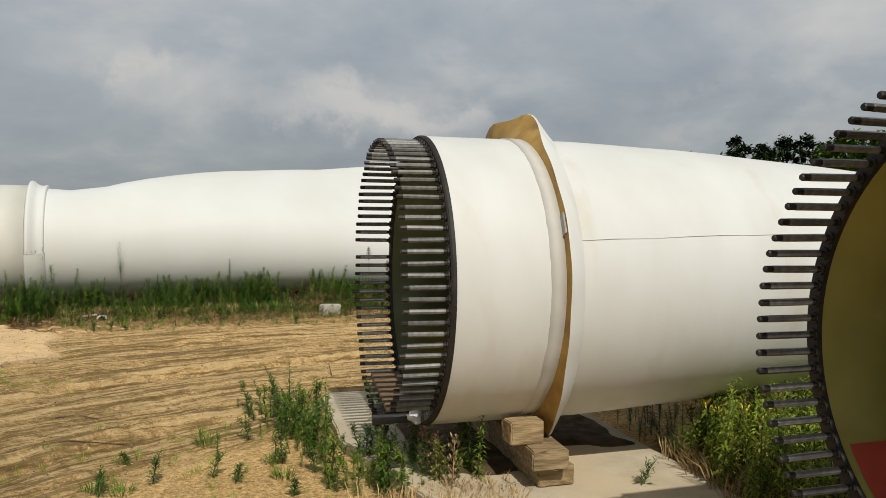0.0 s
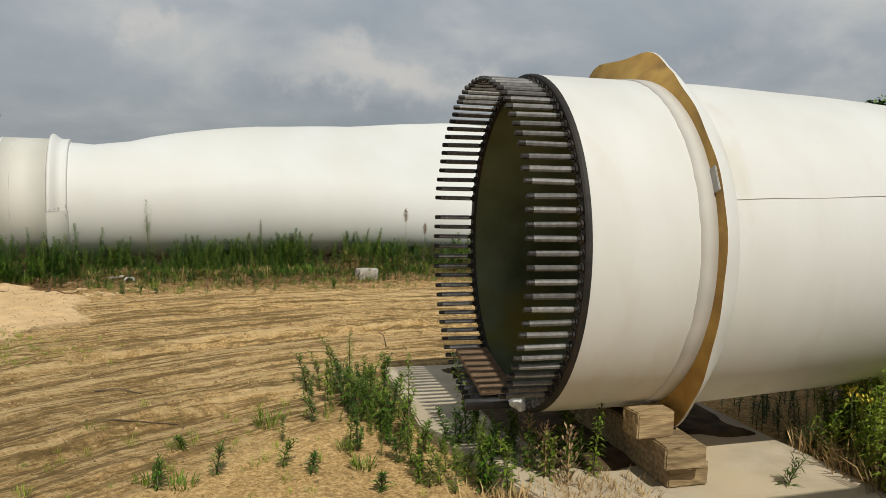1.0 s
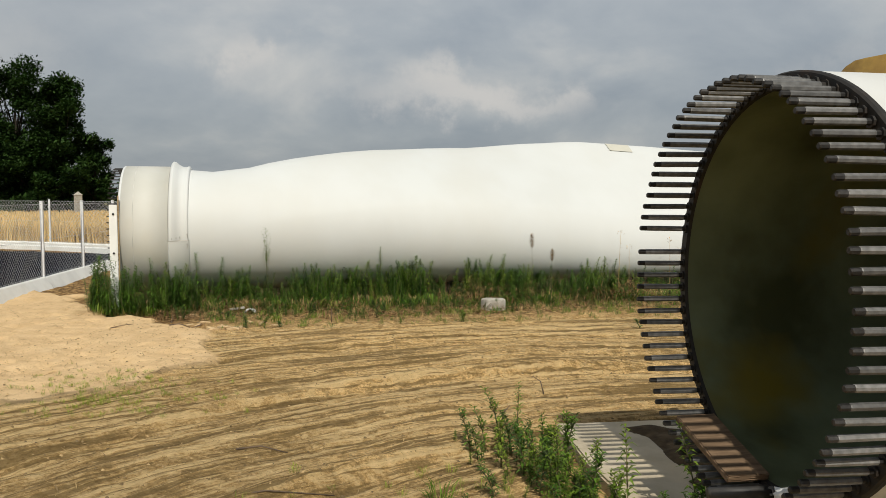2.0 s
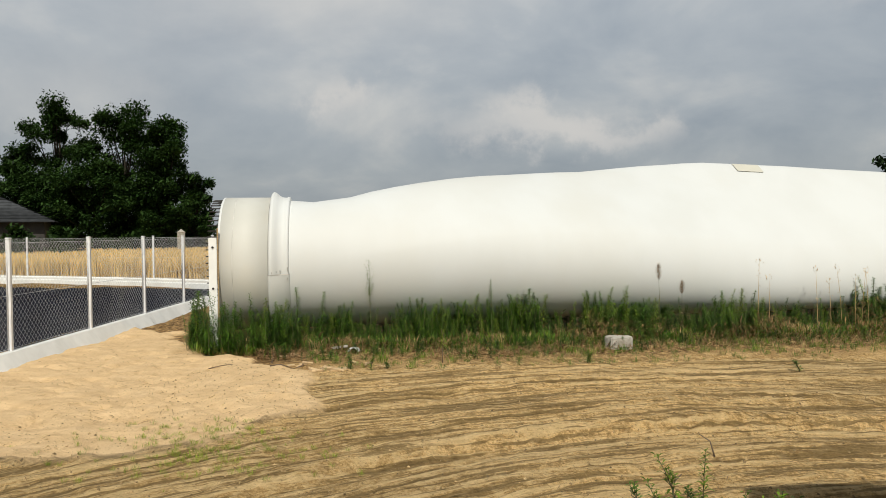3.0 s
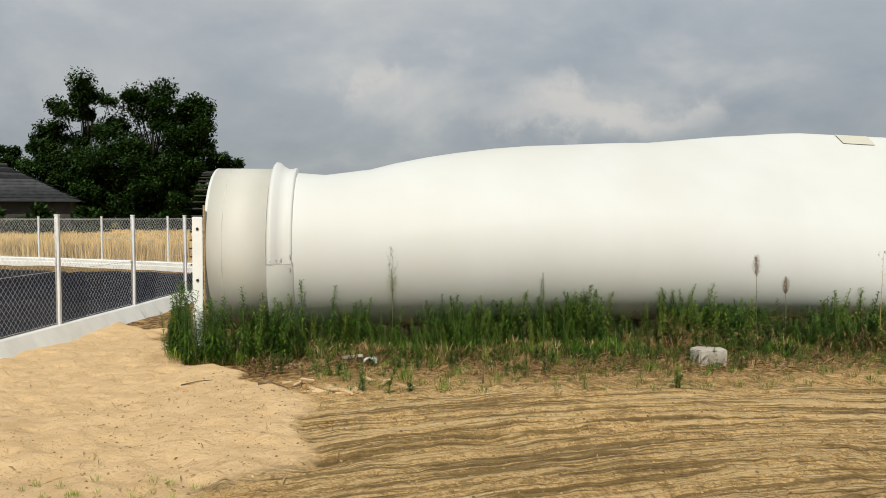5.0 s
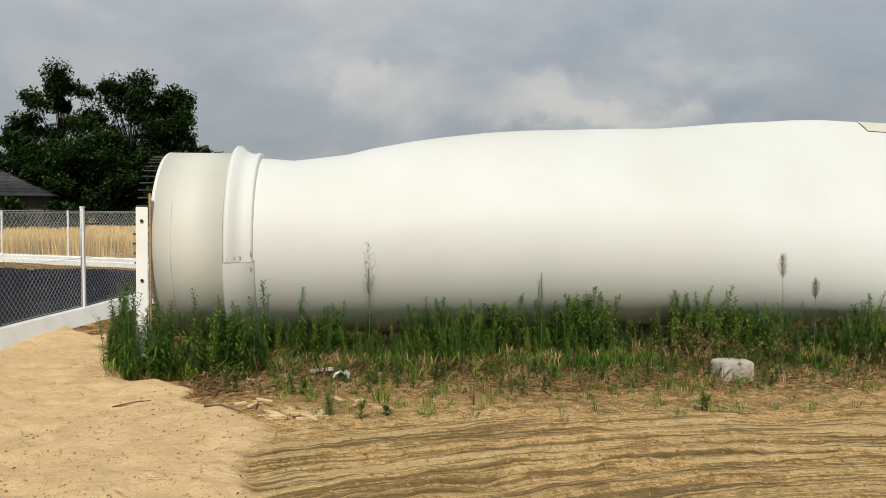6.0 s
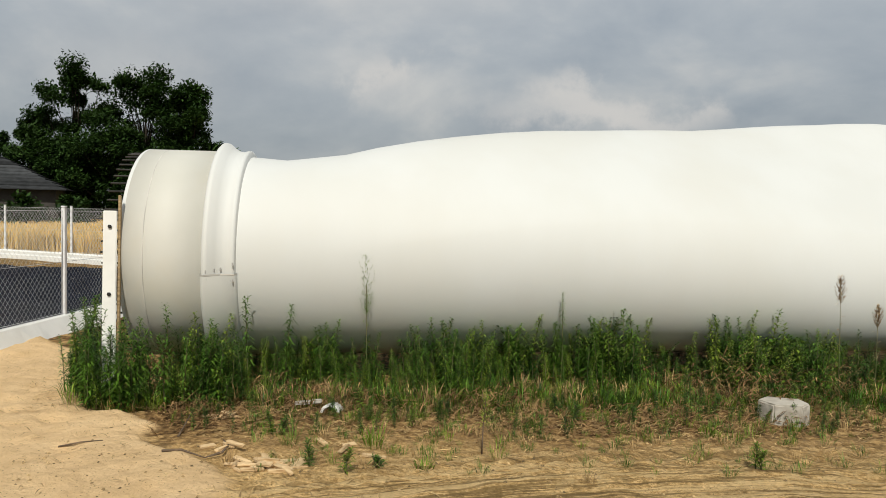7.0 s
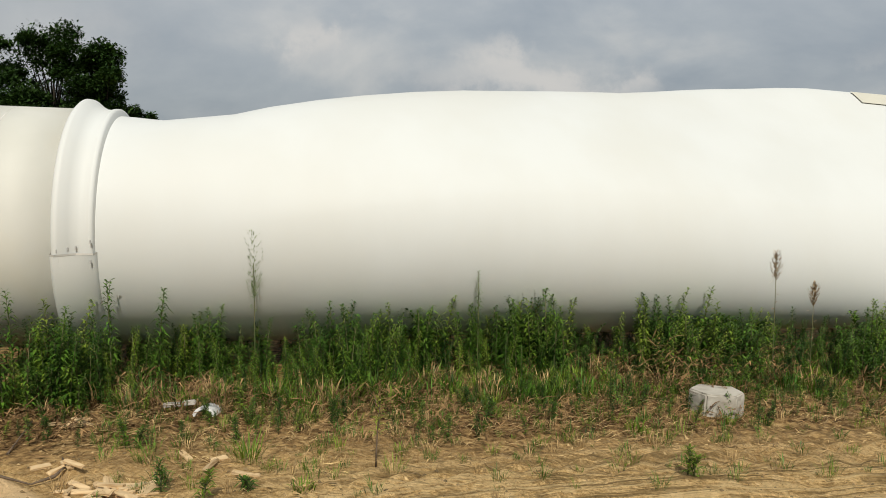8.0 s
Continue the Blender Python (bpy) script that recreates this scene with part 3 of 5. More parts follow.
def lathe_x(profile, sides, mats, mat_of):
    """A turned piece along x from (x, r) stations."""
    rings = [[(x, r * math.cos(2 * math.pi * k / sides), r * math.sin(2 * math.pi * k / sides)) for k in range(sides)] for x, r in profile]
    verts, faces = loft(rings)
    idx = [mat_of(i // sides) for i in range(len(faces))]
    n = len(verts)
    faces += [tuple(range(sides))[::-1], tuple(range(n - sides, n))]
    idx += [idx[0], idx[-1]]
    return mesh_of("bolt", verts, [f[::-1] for f in faces], mats, False, idx)


# tip, thread, shank, washer
BOLT_MESH = lathe_x([(-0.285, 0.010), (-0.28, 0.0135), (-0.25, 0.0135), (-0.246, 0.0145), (-0.05, 0.0145), (-0.048, 0.013), (-0.03, 0.013), (-0.03, 0.024), (-0.02, 0.024)], 8, [THREAD, BOLT, FLANGE], lambda i: 0 if i < 2 else (1 if i < 5 else 2))


SHORT_BOLT = lathe_x([(-0.165, 0.006), (-0.16, 0.0085), (-0.03, 0.0085), (-0.03, 0.017), (-0.01, 0.017)], 8, [FLANGE], lambda i: 0)


def add_bolts(root, r, zc, count, skip=(), me=BOLT_MESH):
    for k in range(count):
        a = 2 * math.pi * (k + 0.5) / count
        deg = math.degrees(a)
        if any(lo <= deg <= hi for lo, hi in skip):
            continue
        jig = random.Random(k * 7 + count)
        m = Matrix.Translation((jig.uniform(-0.006, 0.004), r * math.cos(a), zc + r * math.sin(a))) @ pose(0, 0, 0, jig.uniform(0, 360), jig.uniform(-0.8, 0.8), jig.uniform(-0.8, 0.8))
        part("bolt", me, root, m=m)


def bolt_holes(root, r, zc, lo, hi, step):
    """Empty bushings where bolts are missing."""
    rings = [[(x, q * math.cos(2 * math.pi * k / 12), q * math.sin(2 * math.pi * k / 12)) for k in range(12)] for x, q in ((-0.022, 0.021), (-0.034, 0.021), (-0.034, 0.014), (-0.02, 0.013))]
    v, f = loft(rings)
    me = mesh_of("bushing", v, [q[::-1] for q in f], BOLT)
    d = lo
    while d <= hi:
        a = math.radians(d)
        part("bushing", me, root, m=Matrix.Translation((0, r * math.cos(a), zc + r * math.sin(a))))
        d += step


NEAR_TABLE = [(0, 0.93, 0.93, 0.93, 1.254), (1.0, 0.925, 0.93, 0.95, 1.254), (1.8, 0.885, 0.93, 1.05, 1.262), (2.6, 0.83, 0.92, 1.22, 1.262), (3.4, 0.765, 0.90, 1.45, 1.26), (5, 0.65, 0.86, 1.8, 1.25), (8, 0.5, 0.8, 2.0, 1.2), (16, 0.3, 0.6, 1.4, 1.15), (34, 0.08, 0.2, 0.5, 1.1)]


def collar_near(root, r0, zc):
    """The flared rain collar of loose laminate, torn and peaked on top."""
    N = 120

    def lip(a):
        d = math.degrees(a) % 360
        flap = min(0.27, 1.085 / max(0.5, math.sin(a)) - 0.93) - 0.058
        flap += 0.045 * math.exp(-((d - 87) / 9) ** 2)
        peak = flap / (1 + math.exp((d - 97) / 4.5)) / (1 + math.exp((51 - d) / 3.0)) if d < 180 else 0.0
        low = 0.11 * math.exp(-((d - 262) / 34) ** 2)
        return 0.058 + peak + low + 0.005 * math.sin(a * 7) + 0.004 * math.sin(a * 17)

    def back(a):
        d = math.degrees(a) % 360
        return 0.13 * math.exp(-((d - 92) / 20) ** 2) + 0.10 * math.exp(-((d - 262) / 40) ** 2)
    rings_in, rings_out = [], []
    for t, dr in ((0.0, 0.002), (0.35, 0.35), (0.7, 0.72), (1.0, 1.0)):
        ri, ro = [], []
        for k in range(N):
            a = 2 * math.pi * k / N
            r = r0 + lip(a) * dr
            s = 0.642 + back(a) * t + 0.004 * t
            ri.append((s, r * math.cos(a), zc + r * math.sin(a)))
            ro.append((s + 0.014, (r + 0.001) * math.cos(a), zc + (r + 0.001) * math.sin(a)))
        rings_in.append(ri); rings_out.append(ro)
    v, f = loft(rings_in)
    part("collar", mesh_of("collar", v, f, COLLAR, True), root, "flared ochre laminate collar, bent up on top")
    # outside of the collar runs back down to the shell
    foot = []
    for k in range(N):
        a = 2 * math.pi * k / N
        r = r0 + 0.004
        foot.append((0.75 + back(a) * 1.0, r * math.cos(a), zc + r * math.sin(a)))
    v, f = loft([rings_in[-1], rings_out[-1], foot])
    part("collar_skin", mesh_of("collar_skin", v, f, GELCOAT, True), root, "white outer face of the collar")


def shell_band(root, r0, zc, s0, s1, a0, a1, mat, name, label, lift=0.003, wob=0.0, seed=3):
    """A thin strip laid on the round root between two stations and two angles."""
    rnd = random.Random(seed)
    N = max(6, int(abs(a1 - a0) / 3))
    rings = [[], [], [], []]
    for k in range(N + 1):
        a = math.radians(a0 + (a1 - a0) * k / N)
        e = rnd.uniform(-wob, wob)
        for i, (s, r) in enumerate(((s0 + e, r0 - 0.002), (s0 + e, r0 + lift), (s1, r0 + lift), (s1, r0 - 0.002))):
            rings[i].append((s, r * math.cos(a), zc + r * math.sin(a)))
    v, f = loft(rings, False)
    return part(name, mesh_of(name, v, f, mat, True), root, label)


def near_blade(origin, theta, label, collar=True, skip=(), red=False, lining=INNER, group="turbine blades"):
    root = thing("wind_turbine_blade", pose(origin[0], origin[1], 0, 0, 0, math.degrees(theta)), label, "turbine blade", group)
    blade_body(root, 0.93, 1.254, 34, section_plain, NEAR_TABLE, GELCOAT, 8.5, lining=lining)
    add_bolts(root, 0.892, 1.254, 86, skip)
    if collar:
        collar_near(root, 0.93, 1.254)
        shell_band(root, 0.93, 1.254, 0.55, 0.640, 92, 300, PRIMER, "primer_strip", "grey primer strip beside the collar", 0.003, 0.003)
        shell_band(root, 0.93, 1.254, 0.56, 0.640, 300, 452, PRIMER, "primer_strip", "grey primer strip beside the collar", 0.003, 0.003)
        # metal clip that holds two ends of the collar
        clip = box_mesh("clip", 0.010, 0.066, 0.125, TAPE, 0.003)
        a = math.radians(157)
        part("clip", clip, root, "grey metal clip on the collar", Matrix.Translation((0.641, 0.966 * math.cos(a), 1.254 + 0.966 * math.sin(a) - 0.06)) @ pose(0, 0, 0, -23, 0, 0))
    if red:
        ri = 0.93 - 0.064
        rings = []
        for s in (0.03, 0.2, 0.42):
            rings.append([(s, ri * math.cos(math.radians(d)), 1.254 + ri * math.sin(math.radians(d))) for d in range(298 if s < 0.3 else 304, 340, 4)][:9])
        v, f = loft(rings, False)
        part("red_patch", mesh_of("red_patch", v, f, RED, True), root, "red painted patch inside the root")
    return root


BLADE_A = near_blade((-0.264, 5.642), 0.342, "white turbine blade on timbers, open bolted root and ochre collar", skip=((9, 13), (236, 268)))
bolt_holes(BLADE_A, 0.892, 1.254, 237, 268, 360 / 86)
BLADE_C = near_blade((1.88, 3.0), 0.385, "white turbine blade with olive open root and ring of bolts", red=True, lining=INNER_OLIVE)

# joint line along the near side of the blade on timbers
pts = []
for s in np.linspace(0.72, 7.5, 30):
    hh, wf, wb, zm = lerp_table(NEAR_TABLE, float(s))
    a = math.radians(164 - 2.5 * s)
    pts.append((float(s), (wf + 0.0015) * math.cos(a), zm + (hh + 0.0015) * math.sin(a) + 0.004 * math.sin(s * 9)))
v, f = tube(pts, [0.0022] * len(pts), 5)
part("joint_line", mesh_of("joint_line", v, f, SEAM), BLADE_A, "thin grey joint line")

# ---- the blade among the weeds
B_X, B_Y, B_TH, B_R, B_Z = -8.17, 12.34, 0.478, 0.965, 1.14
FAR_TABLE = [  # s, tail offset, tail height, nose radius, half thickness, middle offset, middle height
    (0.0, 0.0, 2.10, 0.96, 0.96, 0, 1.14), (0.9, 0.0, 2.06, 0.94, 0.94, 0, 1.12), (1.25, 0.05, 2.035, 0.93, 0.93, 0, 1.11), (1.75, 0.16, 2.095, 0.925, 0.925, 0.02, 1.11),
    (2.4, 0.34, 2.245, 0.92, 0.92, 0.03, 1.11), (2.9, 0.49, 2.32, 0.92, 0.92, 0.04, 1.11), (3.4, 0.64, 2.39, 0.915, 0.91, 0.05, 1.11), (4.0, 0.80, 2.45, 0.91, 0.90, 0.06, 1.11), (5.4, 1.09, 2.545, 0.90, 0.83, 0.08, 1.09), (5.8, 1.14, 2.56, 0.89, 0.80, 0.1, 1.08),
    (6.4, 1.22, 2.64, 0.88, 0.76, 0.11, 1.07), (7.0, 1.28, 2.69, 0.87, 0.70, 0.10, 1.05), (8.0, 1.34, 2.76, 0.86, 0.60, 0.09, 1.02), (9.2, 1.27, 2.71, 0.83, 0.53, 0.08, 1.00), (11.2, 1.18, 2.60, 0.78, 0.46, 0.08, 0.98), (14, 1.1, 2.38, 0.66, 0.40, 0.12, 0.95), (20, 0.9, 1.95, 0.5, 0.3, 0.12, 0.95), (34, 0.4, 1.3, 0.15, 0.1, 0.05, 0.9)]


def far_blade():
    root = thing("wind_turbine_blade", pose(B_X, B_Y, 0, 0, 0, math.degrees(B_TH)), "long clean white turbine blade lying in tall weeds", "turbine blade", "turbine blades")
    blade_body(root, B_R, B_Z, 34, section_wing, FAR_TABLE, GELCOAT_CLEAN, 3.2, GELCOAT_CLEAN)
    add_bolts(root, B_R - 0.04, B_Z, 64, me=SHORT_BOLT)
    shell_band(root, B_R - 0.001, B_Z, 0.004, 0.646, 0, 360, GELCOAT_GREY, "root_wrap", "greyish white wrap of the root", 0.003)
    N = 120

    def ring(s, r):
        return [(s, r * math.cos(2 * math.pi * k / N), B_Z - 0.004 + r * math.sin(2 * math.pi * k / N)) for k in range(N)]
    # collar: a steep front face, a hollow slope and a small back ridge
    prof = [(0.645, 0.94), (0.66, 1.03), (0.68, 1.05), (0.71, 1.045), (0.76, 1.0), (0.81, 0.972), (0.87, 0.968), (0.885, 0.978), (0.912, 0.978), (0.922, 0.966), (0.93, 0.92)]
    v, f = loft([ring(s, r) for s, r in prof])
    part("collar", mesh_of("collar", v, [q[::-1] for q in f], GELCOAT_CLEAN, True), root, "white flared collar with a stepped edge")
    # lower cover plate of the collar, its top edge shows as a line
    prof2 = [(0.64, 0.95), (0.652, 1.04), (0.685, 1.058), (0.81, 0.986), (0.925, 0.99), (0.94, 0.94)]
    rings = [[(s, r * math.cos(math.radians(d)), B_Z - 0.01 + r * math.sin(math.radians(d))) for d in range(187, 262, 3)] for s, r in prof2]
    v, f = loft(rings, False)
    part("cover_plate", mesh_of("cover_plate", v, [q[::-1] for q in f], GELCOAT_CLEAN, True), root, "white cover plate over the collar's joint")
    rings = [[(s, (r + 0.002) * math.cos(math.radians(d)), B_Z - 0.01 + (r + 0.002) * math.sin(math.radians(d))) for d in (186.2, 187.0)] for s, r in prof2]
    v, f = loft(rings, False)
    part("plate_edge", mesh_of("plate_edge", v, [q[::-1] for q in f], SEAM), root)
    rv, rf = loft([[(x, q * math.cos(2 * math.pi * k / 8), q * math.sin(2 * math.pi * k / 8)) for k in range(8)] for x, q in ((-0.02, 0.006), (0.003, 0.006), (0.005, 0.003), (0.0055, 0.0005))])
    rivet = mesh_of("rivet", rv, rf, TAPE)
    for s, d, r in ((0.70, 184.5, 1.043), (0.76, 184, 1.0), (0.81, 183.5, 0.985), (0.91, 181, 1.0), (0.91, 189, 1.01)):
        a = math.radians(d)
        part("rivet", rivet, root, m=Matrix.Translation((s, r * math.cos(a), B_Z - 0.01 + r * math.sin(a))) @ Matrix.Rotation(math.pi / 2 + a, 4, "X") @ Matrix.Rotation(-math.pi / 2, 4, "Z"))
    # groove near the root end
    v, f = loft([ring(s, r) for s, r in ((0.168, 0.956), (0.171, 0.9715), (0.178, 0.9715), (0.181, 0.956))])
    part("root_groove", mesh_of("root_groove", v, [q[::-1] for q in f], SEAM), root)
    # beige filler patch near the upper edge
    rows = []
    for s in np.linspace(8.62, 9.1, 5):
        sec = section_wing(float(s), 0, 0, FAR_TABLE)
        rows.append([(p[0], p[1] - 0.008, p[2] + 0.012) for p in sec[3:9]])
    v, f = loft(rows, False)
    part("filler_patch", mesh_of("filler_patch", v, f, PATCH, True), root, "beige filler patch near the upper edge")
    return root


BLADE_B = far_blade()


def a_local(s, n, z=0.0):
    """A place beside the near blade: along it, across it, up."""
    return Vector((-0.264 + s * math.cos(0.342) - n * math.sin(0.342), 5.642 + s * math.sin(0.342) + n * math.cos(0.342), z))


def b_local(s, n, z=0.0):
    return Vector((B_X + s * math.cos(B_TH) - n * math.sin(B_TH), B_Y + s * math.sin(B_TH) + n * math.cos(B_TH), z))


def gz(x, y):
    return float(ground_height(np.array([x]), np.array([y]))[0])


# ---------------------------------------------------------------- slab, timbers and scraps under the near blade
def prism(name, outline, z0, z1, mat, bevel=0.012):
    bm = bmesh.new()
    low = [bm.verts.new((x, y, z0)) for x, y in outline]
    face = bm.faces.new(low)
    up = bmesh.ops.extrude_face_region(bm, geom=[face])
    bmesh.ops.translate(bm, vec=(0, 0, z1 - z0), verts=[g for g in up["geom"] if isinstance(g, bmesh.types.BMVert)])
    bmesh.ops.recalc_face_normals(bm, faces=bm.faces)
    bmesh.ops.bevel(bm, geom=bm.edges[:], offset=bevel, segments=2, affect="EDGES")
    return bm_mesh(name, bm, mat)


def slab_outline(corners, seed):
    """A plate's outline with chipped, uneven edges."""
    rnd = random.Random(seed)
    pts = []
    for (x0, y0), (x1, y1) in zip(corners, corners[1:] + corners[:1]):
        for k in range(9):
            f = k / 9
            j = 0 if k == 0 else rnd.uniform(-0.012, 0.006)
            dx, dy = x1 - x0, y1 - y0
            q = math.hypot(dx, dy)
            pts.append((x0 + dx * f - dy / q * j, y0 + dy * f + dx / q * j))
    return pts


A_POSE = pose(-0.264, 5.642, 0, 0, 0, math.degrees(0.342))
thing("concrete_slab", A_POSE, "weathered tan concrete slab lying in the sand", "slab", data=prism("concrete_slab", slab_outline([(-0.42, 2.0), (-0.44, 0.55), (0.12, -1.35), (1.70, -1.35), (1.58, 2.0)], 4), -0.08, 0.06, CONCRETE))



def shade_soil_sheet():
    """Uneven sheet over the slab: loose earth, with the blade's shade put into its dark colour."""
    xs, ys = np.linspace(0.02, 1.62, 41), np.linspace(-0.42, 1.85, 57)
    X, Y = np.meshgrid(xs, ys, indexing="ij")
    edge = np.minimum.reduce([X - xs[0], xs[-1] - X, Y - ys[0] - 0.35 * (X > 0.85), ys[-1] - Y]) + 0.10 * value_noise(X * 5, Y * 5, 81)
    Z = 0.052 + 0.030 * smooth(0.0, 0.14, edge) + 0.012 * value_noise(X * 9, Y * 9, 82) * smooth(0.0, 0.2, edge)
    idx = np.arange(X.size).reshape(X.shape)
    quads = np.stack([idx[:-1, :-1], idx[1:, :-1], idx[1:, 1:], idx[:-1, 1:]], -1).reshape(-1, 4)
    return mesh_of("soil", np.stack([X, Y, Z], -1).reshape(-1, 3).tolist(), quads.tolist(), SHADE_SOIL, True)


thing("soil", A_POSE, "dark earth sheet on the slab that also stands for the blade's shade", "soil", kind="stuff", data=shade_soil_sheet())

beam_low = box_mesh("timber_beam", 0.235, 1.45, 0.125, TIMBER, 0.008, 0.0025, 5, 3)
beam_mid = box_mesh("timber_beam", 0.225, 1.50, 0.12, TIMBER, 0.008, 0.0025, 5, 8)
thing("timber_beam", A_POSE @ pose(0.685, 0.04, 0.062, 0, 0, 1.5), "weathered square timber beam lying on the concrete slab", "timber", "timbers under the blade", data=beam_low)
thing("timber_beam", A_POSE @ pose(0.645, -0.02, 0.189, 0, 0, -1.0), "weathered square timber beam on top of another beam", "timber", "timbers under the blade", data=beam_mid)
thing("timber_block", A_POSE @ pose(0.53, -0.565, 0.311, 0, 0, 4), "short light-brown timber chock under the blade", "timber", "timbers under the blade", data=box_mesh("timber_block", 0.215, 0.15, 0.14, TIMBER, 0.007, 0.002, 2, 5))
thing("wooden_plank", A_POSE @ pose(-0.115, 0.25, 0.452, 16, 0, 3), "brown wooden plank lying across the lower bolts", "plank", data=box_mesh("wooden_plank", 0.205, 0.50, 0.035, PLANKW, 0.004, 0.002, 4, 9))
v, f = tube([(-0.30, -0.02, 0.345), (-0.1, -0.022, 0.347), (0.02, -0.02, 0.347)], [0.032, 0.032, 0.032], 12)
thing("black_pipe", A_POSE, "short black pipe lying under the plank", "pipe", data=mesh_of("black_pipe", v, f, BLACKPIPE, True))


def rag_mesh():
    bm = bmesh.new()
    bmesh.ops.create_icosphere(bm, subdivisions=3, radius=0.05)
    for q in bm.verts:
        k = 1 + 0.5 * noise.noise(q.co * 28) + 0.3 * noise.noise(q.co * 60)
        q.co = Vector((q.co.x * 1.0, q.co.y * 0.9, q.co.z * 0.75)) * k
    return bm_mesh("white_rag", bm, RAG, True)


thing("white_rag", A_POSE @ pose(-0.05, -0.22, 0.405), "crumpled white rag stuck on the bolt ring", "rag", data=rag_mesh())

# ---------------------------------------------------------------- bracket on the far blade's root
bracket = thing("steel_bracket", pose(B_X, B_Y, 0, 0, 0, math.degrees(B_TH)) @ pose(-0.055, -1.085, 0, -3.5, 0, 8), "white upright steel bracket bolted to the blade's root", "bracket")
part("plate", box_mesh("plate", 0.105, 0.03, 1.53, KERB, 0.006), bracket)
part("edge_board", box_mesh("edge_board", 0.02, 0.05, 1.66, TIMBER, 0.003), bracket, "brown wooden strip", pose(0.066, 0.04, 0))
bolt_head = lathe_x([(0, 0.016), (0.016, 0.016), (0.02, 0.01)], 6, [FLANGE], lambda i: 0)
for z in (0.85, 1.40):
    part("bolt", bolt_head, bracket, m=pose(0.0, -0.012, z, 0, 0, -90))

# ---------------------------------------------------------------- concrete block and scraps in front of the far blade
def concrete_block():
    bm = bmesh.new()
    outline = [(-0.20, -0.02), (-0.075, -0.165), (0.145, -0.14), (0.215, -0.01), (0.13, 0.15), (-0.13, 0.145)]
    low = [bm.verts.new((x, y, -0.03)) for x, y in outline]
    top = [bm.verts.new((x * 0.97, y * 0.97, 0.175 + 0.012 * (x + y))) for x, y in outline]
    bm.faces.new(low[::-1]); bm.faces.new(top)
    for i in range(6):
        j = (i + 1) % 6
        bm.faces.new((low[i], low[j], top[j], top[i]))
    bmesh.ops.subdivide_edges(bm, edges=bm.edges[:], cuts=3, use_grid_fill=True)
    bmesh.ops.bevel(bm, geom=[e for e in bm.edges if e.calc_face_angle(0) > 0.4], offset=0.012, segments=2, affect="EDGES")
    rnd = random.Random(2)
    for q in bm.verts:
        q.co += Vector((rnd.uniform(-1, 1), rnd.uniform(-1, 1), rnd.uniform(-1, 1))) * 0.003
    return bm_mesh("concrete_block", bm, BLOCKM)


thing("concrete_block", pose(-2.645, 13.12, gz(-2.645, 13.12), 0, 0, 0) @ Matrix.Diagonal((0.93, 0.93, 0.84, 1)), "pale six-sided concrete block lying on sandy ground", "block", data=concrete_block())


def flat_stick(name, path, w, mat):
    v, f = tube(path, [w * (0.7 + 0.3 * math.sin(i * 2.1 + 1)) for i in range(len(path))], 6)
    return mesh_of(name, v, f, mat, True)


def on_ground(pts, lift):
    return [(x, y, gz(x, y) + lift + e) for x, y, e in pts]


thing("grey_stick", Matrix(), "weathered grey stick lying among dry litter", "stick", data=box_mesh("grey_stick", 0.21, 0.035, 0.03, STICKW, 0.006, 0.002, 2)).matrix_basis = pose(-6.02, 11.66, gz(-6.02, 11.66) + 0.05, 0, -7, 20)


def shell_scrap():
    """A curved offcut of pipe, pale outside, dark inside."""
    rings = []
    for x in (0, 0.05, 0.11, 0.17):
        rings.append([(x, 0.075 * math.cos(a), 0.075 * math.sin(a) * (1 - x)) for a in [math.pi * (0.05 + 0.9 * k / 8) for k in range(9)]] + [(x, 0.055 * math.cos(a), 0.055 * math.sin(a) * (1 - x)) for a in [math.pi * (0.95 - 0.9 * k / 8) for k in range(9)]])
    v, f = loft(rings)
    n = len(v)
    f += [tuple(range(18))[::-1], tuple(range(n - 18, n))]
    return mesh_of("pipe_scrap", v, [q[::-1] for q in f], RAG)


thing("pipe_scrap", pose(-5.80, 11.60, gz(-5.80, 11.60) + 0.012, 0, 4, 108), "pale curved offcut of broken pipe", "scrap", data=shell_scrap())

CHIP = [box_mesh("wood_chip", 0.135, 0.030, 0.016, CHIPW, 0.003, 0.003, 1, 11), box_mesh("wood_chip", 0.10, 0.040, 0.015, CHIPW, 0.003, 0.003, 1, 12), box_mesh("wood_chip", 0.17, 0.026, 0.016, CHIPW, 0.003, 0.003, 1, 13)]
rnd = random.Random(31)
CHIPS_AT = [(-5.55, 10.47, 0.22, 26), (-6.47, 11.27, 0.10, 7), (-5.35, 10.95, 0.25, 4), (-5.95, 10.62, 0.2, 4)]
for cx, cy, spread, count in CHIPS_AT:
    for k in range(count):
        x, y = cx + rnd.gauss(0, spread * 0.6), cy + rnd.gauss(0, spread * 0.32)
        pile = 0.055 * math.exp(-((x - cx) ** 2 + (y - cy) ** 2) / (0.3 * spread) ** 2) * rnd.random()
        thing("wood_chip", pose(x, y, gz(x, y) + 0.001 + pile, rnd.uniform(-14, 14), rnd.uniform(-9, 9), rnd.uniform(0, 180)), "pale split wood chip lying on the ground", "wood chip", "scattered wood chips", data=CHIP[k % 3])

